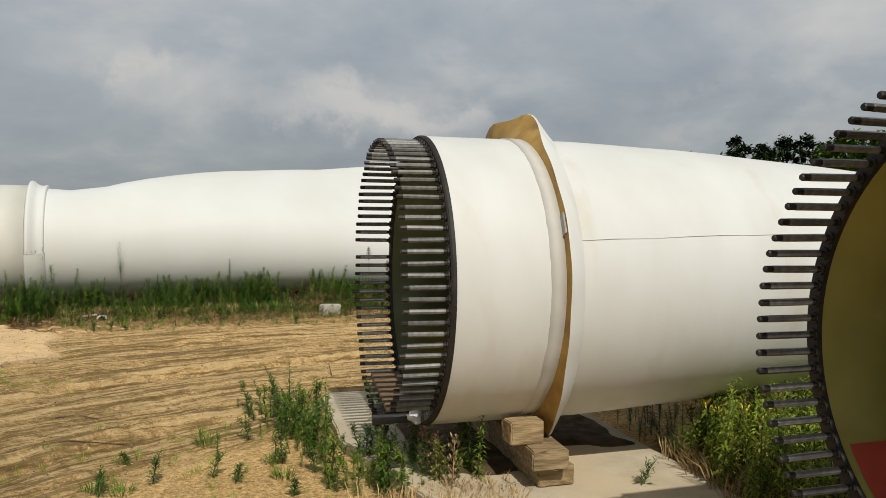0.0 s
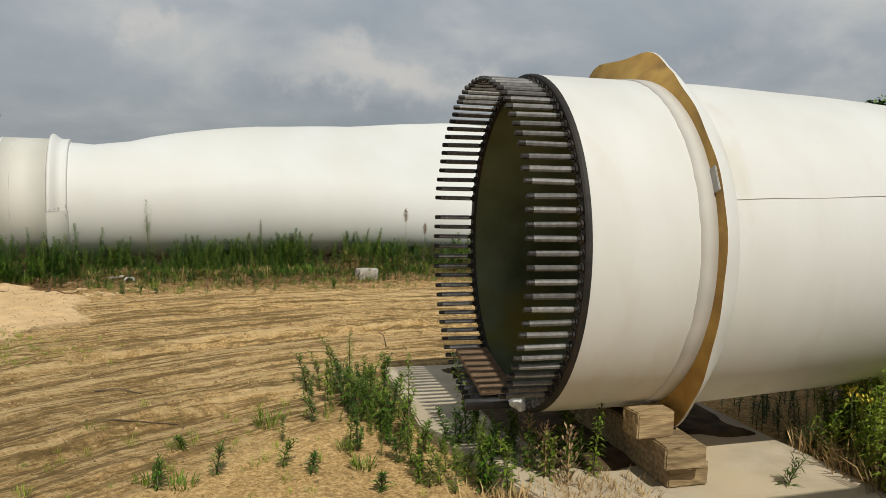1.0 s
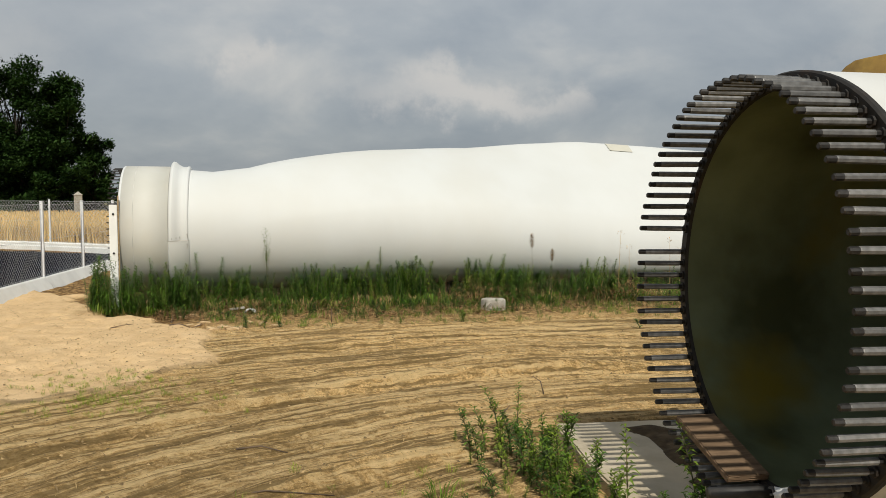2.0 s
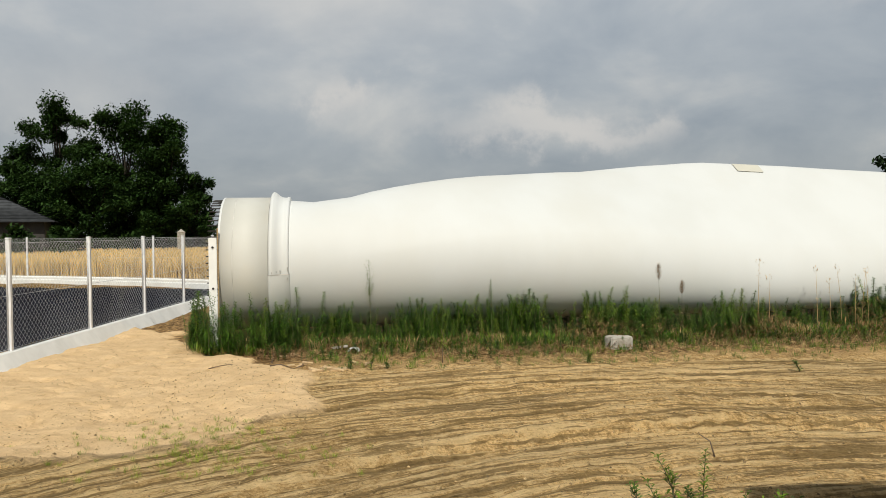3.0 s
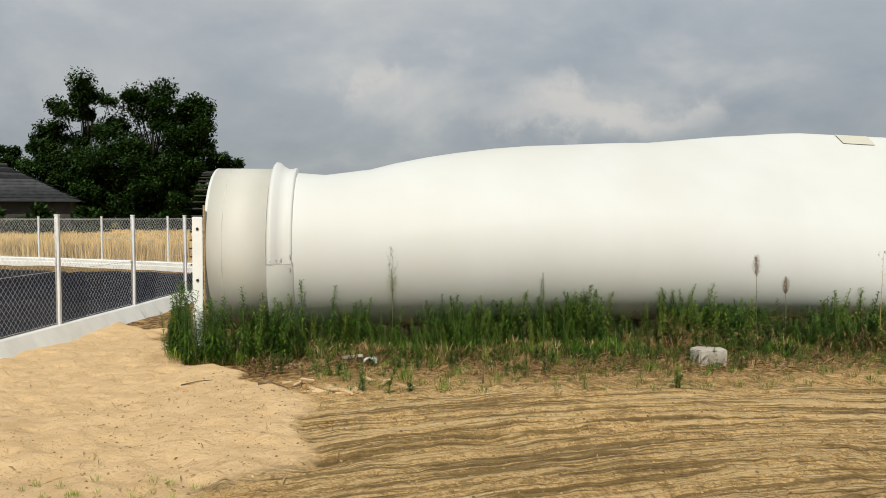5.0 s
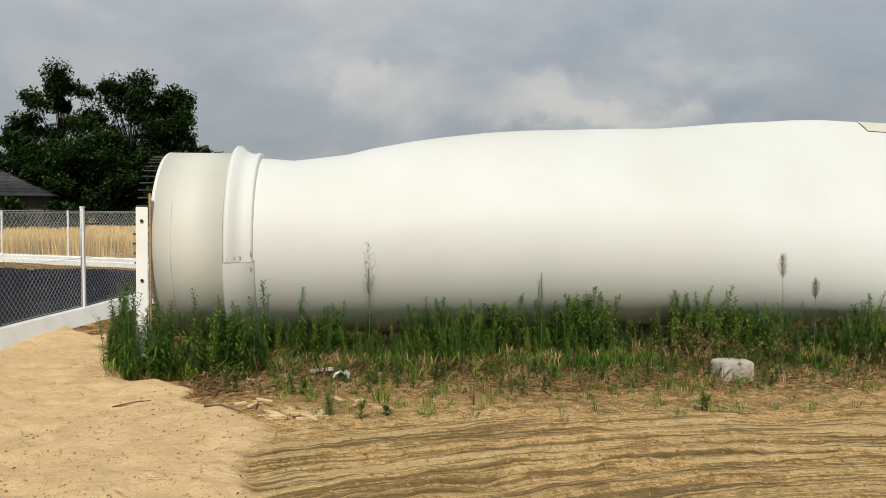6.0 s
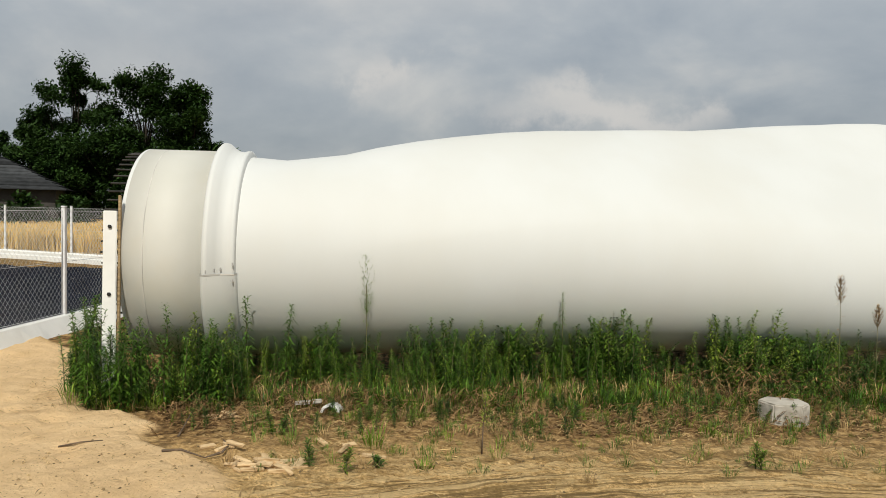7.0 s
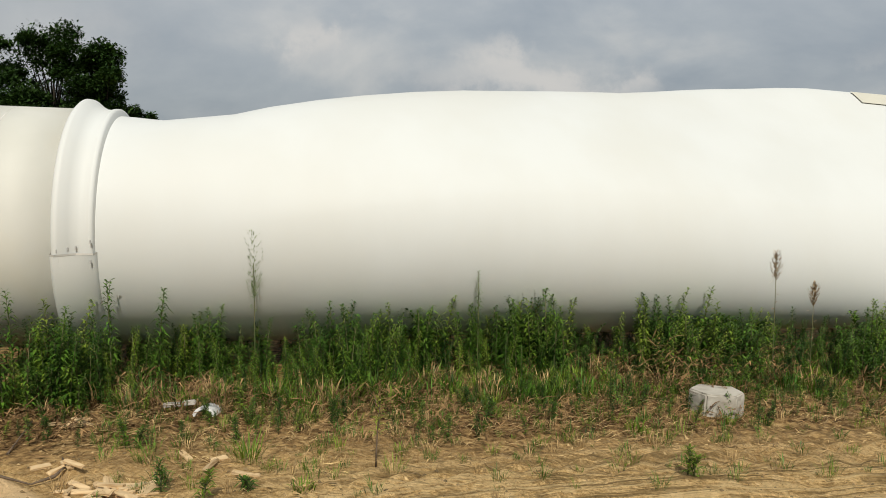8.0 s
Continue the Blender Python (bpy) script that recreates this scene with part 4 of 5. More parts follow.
cable = on_ground([(-6.22, 10.32, 0), (-6.10, 10.35, 0), (-5.98, 10.42, 0.01), (-5.93, 10.52, 0.02), (-5.99, 10.66, 0.01), (-6.10, 10.75, 0)], 0.008)
thing("dark_cable", Matrix(), "curled dark piece of cable on the sand", "cable", data=flat_stick("dark_cable", cable, 0.010, TWIG))
for pts in ([(-6.45, 10.72, 0), (-6.52, 10.86, 0.03), (-6.66, 11.10, 0.06)], [(-1.50, 8.43, 0), (-1.53, 8.45, 0.09), (-1.60, 8.47, 0.12)], [(-7.0, 10.25, 0), (-6.86, 10.3, 0.01), (-6.74, 10.36, 0)],
            [(-3.1, 5.62, 0), (-2.8, 5.84, 0.01), (-2.5, 6.1, 0.0)], [(-3.35, 6.55, 0), (-3.2, 6.6, 0.02), (-3.02, 6.62, 0)], [(-1.75, 7.7, 0), (-1.74, 7.72, 0.06), (-1.70, 7.74, 0.10)]):
    thing("dry_twig", Matrix(), "thin dark dry twig lying on the ground", "twig", "dry twigs", data=flat_stick("dry_twig", on_ground(pts, 0.004), 0.007, TWIG))

# ---------------------------------------------------------------- chain-link fence round the lined pond


def wire_net(length, height, pitch, radius):
    """Diagonal wires both ways, as thin three-sided rods, woven a little in depth."""
    pieces = []
    d = radius
    for sign in (1, -1):
        x = -height
        while x < length:
            x0, z0, x1, z1 = x, 0.0, x + height, height
            if x0 < 0:
                z0 -= x0; x0 = 0.0
            if x1 > length:
                z1 -= x1 - length; x1 = length
            if x1 - x0 > 0.02:
                y = 0.002 * sign
                if sign < 0:
                    z0, z1 = height - z0, height - z1
                v = [(x0 - d, y, z0), (x0 + d, y - d, z0), (x0 + d, y + d, z0), (x1 - d, y, z1), (x1 + d, y - d, z1), (x1 + d, y + d, z1)]
                pieces.append((v, [(0, 1, 4, 3), (1, 2, 5, 4), (2, 0, 3, 5)]))
            x += pitch
    return joined(pieces)


def kerb_mesh(ln):
    """A kerb with sloping sides and a narrow rounded top, chipped along its foot."""
    jig = random.Random(int(ln * 1000))
    rings = []
    for k in range(13):
        e = jig.uniform(-0.012, 0.012)
        rings.append([(ln * k / 12, y, z) for y, z in ((-0.19 + e, -0.03), (-0.165 + e, 0.035), (-0.045, 0.225), (-0.02, 0.24), (0.02, 0.24), (0.06, 0.2), (0.07, -0.03))])
    v, f = loft(rings)
    return mesh_of("base_kerb", v, [q[::-1] for q in f], KERB)


def fence(label, points, pitch, radius, group):
    fe = thing("chain_link_fence", Matrix(), label, "fence", group)
    post = box_mesh("post", 0.05, 0.05, 1.62, GALV, 0.006)
    cap = box_mesh("cap", 0.058, 0.058, 0.02, GALV, 0.005)
    for i, (x, y) in enumerate(points):
        p = part("post", post, fe, m=pose(x, y, -0.08, 0, 0, 17))
        part("cap", cap, p, m=pose(0, 0, 1.62))
    for (x0, y0), (x1, y1) in zip(points, points[1:]):
        ln = math.hypot(x1 - x0, y1 - y0)
        m = pose(x0, y0, 0.20, 0, 0, math.degrees(math.atan2(y1 - y0, x1 - x0)))
        v, f = wire_net(ln, 1.30, pitch, radius)
        part("wire_net", mesh_of("wire_net", v, f, WIRE), fe, "diagonal wire netting", m)
        part("base_kerb", kerb_mesh(ln), fe, "white sloping concrete base kerb", m @ pose(0, 0, -0.24))
        for z in (0.02, 0.66, 1.295):
            v, f = tube([(0, 0, z), (ln, 0, z)], [0.003, 0.003], 5)
            part("line_wire", mesh_of("line_wire", v, f, WIRE), fe, m=m)
    return fe


NEAR_POSTS = [(-8.05, 5.85), (-8.75, 7.8), (-9.46, 9.76), (-10.18, 11.75), (-10.87, 13.7), (-11.57, 15.65), (-12.27, 17.6), (-12.97, 19.55), (-13.75, 21.75)]
FAR_POSTS = [(-13.75, 21.75), (-15.4, 22.2), (-18.25, 22.7), (-21.1, 22.95), (-24.0, 23.1), (-26.9, 23.2), (-29.8, 23.3), (-32.7, 23.4)]
fence("pale galvanised chain-link fence with concrete base boards", NEAR_POSTS, 0.085, 0.0015, "fences")
fence("pale galvanised chain-link fence on the pond's other side", FAR_POSTS, 0.13, 0.0026, "fences")

# sand-coloured strip and white rim on the pond's other side
rim_path = [(-13.9, 21.2), (-18.3, 21.9), (-22.0, 22.2), (-28.0, 22.4), (-33.5, 22.4)]
v, f = loft([[(x, y + dy, z) for dy, z in ((-0.10, -0.05), (-0.09, 0.13), (-0.07, 0.15), (0.09, 0.15), (0.11, 0.13), (0.12, -0.05))] for x, y in rim_path])
thing("pond_rim", Matrix(), "low white concrete rim along the pond", "kerb", data=mesh_of("pond_rim", v, f, KERB))


def pond_liner():
    xs, ys = np.arange(-34.5, -8.0, 0.22), np.arange(4.2, 22.2, 0.22)
    X, Y = np.meshgrid(xs, ys, indexing="ij")
    d = signed_poly(X, Y, POND)
    Z = 0.02 - 0.55 * (1 - smooth(-3.0, -0.05, d)) + 0.035 * value_noise(X * 1.4, Y * 1.4, 71) + 0.02 * value_noise(X * 4, Y * 4, 72)
    idx = np.arange(X.size).reshape(X.shape)
    keep = d < 0.02
    ok = keep[:-1, :-1] & keep[1:, :-1] & keep[1:, 1:] & keep[:-1, 1:]
    quads = np.stack([idx[:-1, :-1], idx[1:, :-1], idx[1:, 1:], idx[:-1, 1:]], -1)[ok]
    used = np.unique(quads)
    remap = np.full(X.size, -1); remap[used] = np.arange(len(used))
    co = np.stack([X, Y, Z], -1).reshape(-1, 3)[used]
    return mesh_of("pond_liner", co.tolist(), remap[quads].tolist(), LINER, True)


tagged(new("pond_liner", pond_liner()), "wrinkled black plastic liner of an empty pond", "pond liner", kind="structure")

v, f = tube([(0, 0, -0.1), (0, 0, 1.72), (0, 0, 1.74), (0, 0, 1.95)], [0.24, 0.24, 0.28, 0.02], 4)
thing("utility_box", pose(-33.1, 42.9, 0, 0, 0, 20), "pale utility cabinet with a pointed roof beyond the wheat", "utility box", data=mesh_of("utility_box", v, f, BLOCKM))

# ---------------------------------------------------------------- plants
def leaf(p, d, length, width, lift):
    """A narrow bent leaf of two quads from p along d."""
    side = Vector((-d.y, d.x, 0))
    if side.length < 1e-4:
        side = Vector((1, 0, 0))
    side.normalize()
    m = p + d * (length * 0.5)
    t = p + d * length + Vector((0, 0, lift * length))
    up = Vector((0, 0, 0.08 * length))
    return [tuple(p), tuple(m - side * width / 2 + up), tuple(t), tuple(m + side * width / 2 + up)], [(0, 1, 2, 3)]


def weed_arrays(seed, h, leaves, llen, width, bare=0.08, droop=-0.25, branch=0, lean=0.08, tipclump=True):
    """A leafy stalk: returns verts, faces, material indices (0 stem, 1 leaf)."""
    rnd = random.Random(seed)
    lx, ly = rnd.uniform(-lean, lean), rnd.uniform(-lean, lean)
    path = [Vector((lx * h * k * k, ly * h * k * k, h * k)) for k in (0, 0.25, 0.5, 0.75, 1.0)]
    v, f = tube(path, [0.006, 0.0055, 0.0045, 0.0035, 0.0015], 3)
    pieces, idx = [(v, f)], [0] * len(f)
    for i in range(leaves):
        k = bare + (1 - bare) * (i + rnd.random()) / leaves
        p = Vector((lx * h * k * k, ly * h * k * k, h * k))
        a = i * 2.4 + rnd.uniform(-0.4, 0.4)
        rise = rnd.uniform(0.1, 0.75) + 1.4 * max(0, k - 0.75)
        d = Vector((math.cos(a), math.sin(a), rise)).normalized()
        size = llen * (1.0 - 0.5 * k ** 3) * rnd.uniform(0.7, 1.2) * (0.55 + 0.45 * min(1, k * 4))
        q = leaf(p, d, size, width * (1.0 - 0.4 * k), droop * rnd.uniform(0.4, 1.4))
        pieces.append(q); idx += [1]
    for b in range(branch):
        k = rnd.uniform(0.35, 0.85)
        p = Vector((lx * h * k * k, ly * h * k * k, h * k))
        a = rnd.uniform(0, 6.28)
        e = p + Vector((math.cos(a) * 0.4, math.sin(a) * 0.4, 0.9)) * h * 0.22
        v, f = tube([p, (p + e) / 2 + Vector((math.cos(a), math.sin(a), 0)) * 0.02, e], [0.003, 0.0025, 0.0012], 3)
        pieces.append((v, f)); idx += [0] * len(f)
        for i in range(8):
            q = p.lerp(e, 0.3 + 0.7 * i / 8)
            a2 = i * 2.4 + b
            pieces.append(leaf(q, Vector((math.cos(a2), math.sin(a2), 0.6)).normalized(), llen * 0.45, width * 0.6, -0.1)); idx += [1]
    v, f = joined(pieces)
    return np.array([tuple(q) for q in v], float), f, idx


def plume_arrays(seed, h, head, fine=90, wide=0.055, thick=0.014):
    """A dry or feathery stalk with a loose seed head."""
    rnd = random.Random(seed)
    lx = rnd.uniform(-0.05, 0.09)
    path = [Vector((lx * h * k * k, 0, h * k)) for k in (0, 0.3, 0.6, 1.0)]
    v, f = tube(path, [0.005, 0.0045, 0.0035, 0.0015], 3)
    pieces, idx = [(v, f)], [0] * len(f)
    for i in range(fine):
        k = 1 - head * (i / fine)
        p = Vector((lx * h * k * k, 0, h * k))
        a = i * 2.4
        w = wide * (0.25 + math.sin(math.pi * min(1, i / fine * 0.9 + 0.08)))
        p = p + Vector((math.cos(a) * w * rnd.random(), math.sin(a) * w * rnd.random(), rnd.uniform(-0.01, 0.02)))
        pieces.append(leaf(p, Vector((math.cos(a) * 0.5, math.sin(a) * 0.5, 0.8)).normalized(), rnd.uniform(0.022, 0.05), thick, -0.1)); idx += [1]
    for i in range(14):
        k = rnd.uniform(0.05, 1 - head)
        a = rnd.uniform(0, 6.28)
        pieces.append(leaf(Vector((lx * h * k * k, 0, h * k)), Vector((math.cos(a), math.sin(a), 0.4)).normalized(), 0.07, 0.008, -0.3)); idx += [1]
    v, f = joined(pieces)
    return np.array([tuple(q) for q in v], float), f, idx


def grass_arrays(seed, h, blades, spread, width=0.006):
    rnd = random.Random(seed)
    pieces = []
    for i in range(blades):
        a, r = rnd.uniform(0, 6.28), spread * math.sqrt(rnd.random())
        p = Vector((r * math.cos(a), r * math.sin(a), -0.01))
        a2 = a + rnd.uniform(-1, 1)
        d = Vector((math.cos(a2) * rnd.uniform(0.1, 0.9), math.sin(a2) * rnd.uniform(0.1, 0.9), 1)).normalized()
        pieces.append(leaf(p, d, h * rnd.uniform(0.45, 1.1), width, -rnd.uniform(0.05, 0.35)))
    v, f = joined(pieces)
    return np.array([tuple(q) for q in v], float), f, [1] * len(f)


def scatter_mesh(name, variants, places, mats):
    """Joins many turned and scaled copies of the variants. places: (variant, x, y, z, turn, scale)."""
    allv, alli, loops, starts, tot = [], [], [], [], 0
    loop_at = 0
    cache = []
    for v, f, idx in variants:
        cache.append((v, np.concatenate([np.array(q) for q in f]), np.array([len(q) for q in f]), np.array(idx)))
    for k, x, y, z, turn, sc in places:
        v, lp, ln, idx = cache[k]
        c, s_ = math.cos(turn), math.sin(turn)
        w = np.empty_like(v)
        w[:, 0], w[:, 1], w[:, 2] = (v[:, 0] * c - v[:, 1] * s_) * sc + x, (v[:, 0] * s_ + v[:, 1] * c) * sc + y, v[:, 2] * sc + z
        allv.append(w); loops.append(lp + tot); alli.append(idx)
        starts.append(loop_at + np.concatenate([[0], np.cumsum(ln)[:-1]]))
        tot += len(v); loop_at += int(ln.sum())
    co, lp, st, mi = np.concatenate(allv), np.concatenate(loops), np.concatenate(starts), np.concatenate(alli)
    me = bpy.data.meshes.new(name)
    me.vertices.add(len(co)); me.vertices.foreach_set("co", co.ravel())
    me.loops.add(len(lp)); me.loops.foreach_set("vertex_index", lp.astype(np.int32))
    me.polygons.add(len(st)); me.polygons.foreach_set("loop_start", st.astype(np.int32))
    for m in mats:
        me.materials.append(m)
    me.polygons.foreach_set("material_index", mi.astype(np.int32))
    me.update(calc_edges=True)
    me.validate()
    return me


def stuff(name, mesh, label, category):
    return tagged(new(name, mesh), label, category, kind="stuff")


def recolour(arrays, slot):
    """The same plant with its leaves in another material."""
    v, f, idx = arrays
    return v, f, [slot if i else 0 for i in idx]


TALL = [weed_arrays(100 + i, 0.62, 78, 0.09, 0.023, 0.12, -0.35, lean=0.15) for i in range(6)]
BUSHY = [weed_arrays(120 + i, 0.34, 42, 0.08, 0.024, 0.06, -0.35, branch=4, lean=0.32) for i in range(5)]
GRASS = [grass_arrays(140 + i, 0.20, 26, 0.06) for i in range(5)]
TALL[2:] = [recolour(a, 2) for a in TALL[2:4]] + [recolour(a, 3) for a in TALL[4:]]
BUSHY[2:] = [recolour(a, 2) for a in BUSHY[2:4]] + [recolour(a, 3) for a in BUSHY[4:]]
rnd = random.Random(77)


def gz_many(pts):
    a = np.array(pts)
    return ground_height(a[:, 0], a[:, 1])


def weed_band():
    pl, pts = [], []
    for i in range(3000):
        s = rnd.uniform(-0.42, 14.5) if i > 330 else rnd.uniform(-0.42, 1.2)
        n = rnd.triangular(-1.7, -0.2, -0.8) + 0.14 * math.sin(s * 2.3) + 0.08 * math.sin(s * 5.1)
        if s < 0.4:
            n = rnd.uniform(-1.60 + max(0, -s) * 1.3, -0.1)
        clump = max(0.0, min(1.0, 0.5 + 1.6 * noise.noise((s * 1.5, n * 1.5, 0.5))))
        if rnd.random() > 0.22 + 0.85 * clump:
            continue
        back = max(0.0, (n + 1.75) / 1.5) if s > 0.9 else max(0.35, (n + 1.75) / 1.5)
        sc = (0.20 + 0.60 * min(0.8, back) + 0.42 * clump) * rnd.uniform(0.55, 1.25)
        tall = rnd.random() < (0.8 if s < 4.5 else 0.45) * (0.5 + 0.5 * min(1, back * 2))
        p = b_local(s, n)
        pts.append((p.x, p.y))
        pl.append((rnd.randrange(6) if tall else 6 + rnd.randrange(5), p.x, p.y, 0, rnd.uniform(0, 6.28), sc if tall else sc * 1.25))
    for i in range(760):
        # low growth right under the blade's belly, mostly dark leaved to deepen its shade
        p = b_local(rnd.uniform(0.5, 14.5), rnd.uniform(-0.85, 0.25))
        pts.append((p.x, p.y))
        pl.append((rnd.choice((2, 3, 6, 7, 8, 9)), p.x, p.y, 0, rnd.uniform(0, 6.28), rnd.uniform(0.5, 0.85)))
    for i in range(620):
        s = rnd.uniform(0.6, 14)
        p = b_local(s, rnd.triangular(-2.3, -1.3, -1.55))
        pts.append((p.x, p.y))
        pl.append((6 + rnd.randrange(5), p.x, p.y, 0, rnd.uniform(0, 6.28), rnd.uniform(0.2, 0.55)))
    z = gz_many(pts)
    return [(k, x, y, float(q), t, c) for (k, x, y, _, t, c), q in zip(pl, z)]


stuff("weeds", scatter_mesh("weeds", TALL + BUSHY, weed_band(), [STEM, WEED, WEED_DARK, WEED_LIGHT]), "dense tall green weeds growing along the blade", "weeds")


def grass_band():
    pl, pts = [], []
    for i in range(2600):
        s = rnd.uniform(-0.3, 14)
        n = rnd.triangular(-3.3, -0.2, -1.6)
        if s < 1.2 and n < -1.55 + max(0, -s) * 0.5:
            continue
        p = b_local(s, n)
        pts.append((p.x, p.y))
        pl.append((rnd.randrange(5), p.x, p.y, 0, rnd.uniform(0, 6.28), rnd.uniform(0.35, 1.15) * (1.25 if n > -1.6 else 0.6)))
    z = gz_many(pts)
    return [(k, x, y, float(q), t, c) for (k, x, y, _, t, c), q in zip(pl, z)]


gb = grass_band()
stuff("grass", scatter_mesh("grass", GRASS, gb[::4] + gb[1::4], [STEM, WEED]), "thin green grass tufts among dry litter", "grass")
stuff("dry_grass", scatter_mesh("dry_grass", GRASS, gb[2::4], [STEM, STRAW]), "dry yellow grass tufts beside the weeds", "dry grass")
stuff("pale_grass", scatter_mesh("pale_grass", GRASS, gb[3::4], [STEM, WEED_LIGHT]), "yellow-green grass sprouting before the weeds", "grass")


def litter_mesh():
    """Loose straws lying on the ground before the weeds."""
    pieces = []
    for i in range(13000):
        s = rnd.uniform(-0.6, 13)
        n = rnd.triangular(-3.1, -0.6, -1.7)
        if s < 1.0 and n < -1.6:
            continue
        p = b_local(s, n)
        a = rnd.gauss(B_TH, 0.7)
        ln = rnd.uniform(0.03, 0.07 + 0.12 * rnd.random())
        d = Vector((math.cos(a), math.sin(a), rnd.gauss(0.05, 0.16))).normalized()
        pieces.append(leaf(Vector((p.x, p.y, rnd.uniform(0.0, 0.035))), d, ln, rnd.uniform(0.003, 0.008), 0))
    for i in range(1500):
        x, y = rnd.uniform(-9.5, -4.6), rnd.uniform(6.2, 11.8)
        if rnd.random() < 0.3:
            x, y = rnd.uniform(-4.5, 0.5), rnd.uniform(4.0, 11.5)
        a = rnd.uniform(0, 6.28)
        pieces.append(leaf(Vector((x, y, 0.004)), Vector((math.cos(a), math.sin(a), rnd.uniform(-0.02, 0.2))).normalized(), rnd.uniform(0.03, 0.12), rnd.uniform(0.004, 0.010), 0))
    v, f = joined(pieces)
    a = np.array([tuple(q) for q in v])
    a[:, 2] += ground_height(a[:, 0], a[:, 1]) + 0.006
    return mesh_of("straw_litter", a.tolist(), f, STRAW)


def dead_stems():
    """Tangled dead stems and dry leaves that stand and lean among the weeds' foot."""
    pieces = []
    for i in range(17000):
        s = rnd.uniform(0.5, 14.5)
        n = rnd.triangular(-2.35, -0.7, -1.55)
        heap = max(0.0, 0.5 + 1.1 * noise.noise((s * 1.1, n * 1.6, 4.2)))
        if rnd.random() > 0.25 + heap:
            continue
        p = b_local(s, n)
        a = rnd.gauss(B_TH, 1.0)
        top = 0.20 * heap if s < 5.0 else 0.36 * heap
        d = Vector((math.cos(a), math.sin(a), rnd.gauss(0.12, 0.28 if s < 6.5 else 0.6))).normalized()
        pieces.append(leaf(Vector((p.x, p.y, rnd.uniform(0.0, max(0.02, top * (1 if n > -1.8 else 0.3))))), d, rnd.uniform(0.03, 0.18), rnd.uniform(0.005, 0.015), rnd.uniform(-0.3, 0.1)))
    v, f = joined(pieces)
    a = np.array([tuple(q) for q in v])
    a[:, 2] = np.maximum(a[:, 2], -0.004) + ground_height(a[:, 0], a[:, 1]) + 0.006
    return mesh_of("dead_stems", a.tolist(), f, DEADLEAF)


stuff("dead_stems", dead_stems(), "tangled dark brown dead stems at the weeds' foot", "dead stems")
stuff("straw_litter", litter_mesh(), "brown dry straw litter strewn on the ground", "straw litter")

# weeds that stand out by themselves
def lone(name, arrays, x, y, mats, label, category, group="", turn=0.0, sc=1.0):
    me = scatter_mesh(name, [arrays], [(0, 0, 0, 0, 0.0, 1.0)], mats)
    return thing(name, pose(x, y, gz(x, y) - 0.01, 0, 0, turn) @ Matrix.Scale(sc, 4), label, category, group, data=me)


lone("feathery_weed", plume_arrays(3, 1.16, 0.42, 300, 0.06, 0.0055), -5.96, 12.49, [STEM, WEED_LIGHT], "tall pale feathery weed standing before the white blade", "weed", turn=20)
lone("seed_weed", plume_arrays(4, 1.06, 0.20, 130, 0.03, 0.010), -2.16, 14.10, [STEM, SEED], "tall weed with a brown dry seed head", "weed", "dry seed weeds")
lone("seed_weed", plume_arrays(5, 0.80, 0.20, 130, 0.03, 0.010), -1.86, 14.22, [STEM, SEED], "shorter weed with a golden brown seed head", "weed", "dry seed weeds", turn=90)
lone("spire_weed", weed_arrays(9, 0.88, 170, 0.075, 0.011, 0.1, -0.4), -4.43, 13.29, [STEM, WEED], "slim dark green weed spire beside the blade", "weed")
for i, (s, n, h) in enumerate([(7.75, -1.05, 1.12), (8.0, -0.95, 0.86), (8.75, -1.0, 0.98), (8.9, -1.1, 0.8), (9.15, -1.0, 1.0), (9.3, -1.1, 0.84), (9.45, -1.05, 0.96), (9.6, -1.0, 0.88), (10.1, -1.0, 0.9), (10.45, -1.0, 1.25)]):
    p = b_local(s, n)
    lone("grass_stalk", plume_arrays(50 + i, h, 0.09, 7), p.x, p.y, [STRAW, STRAW], "thin dry upright grass stalk", "grass stalk", "dry grass stalks", turn=i * 50)
for i, (s, n, h) in enumerate([(0.0, -1.35, 0.85), (0.45, -1.15, 0.80), (1.05, -1.05, 0.82), (1.35, -0.95, 0.75), (-0.22, -1.05, 0.85), (0.25, -1.5, 0.62), (-0.1, -1.3, 0.78), (-0.12, -1.3, 0.7), (0.08, -1.45, 0.66), (-0.25, -1.2, 0.7), (-0.05, -1.55, 0.52), (-0.12, -1.4, 0.55), (0.5, -1.5, 0.6), (0.8, -1.4, 0.62), (0.12, -1.28, 0.66), (0.16, -1.42, 0.6), (0.22, -1.3, 0.7), (0.28, -1.44, 0.55), (0.06, -1.2, 0.7), (0.2, -1.58, 0.46), (0.34, -1.32, 0.62), (0.1, -1.5, 0.5)]):
    p = b_local(s, n)
    lone("tall_weed", weed_arrays(200 + i, h, 125, 0.105, 0.022, 0.06, -0.4, branch=1), p.x, p.y, [STEM, WEED], "tall leafy green weed by the blade's root", "weed", "tall weeds by the root", turn=i * 70)

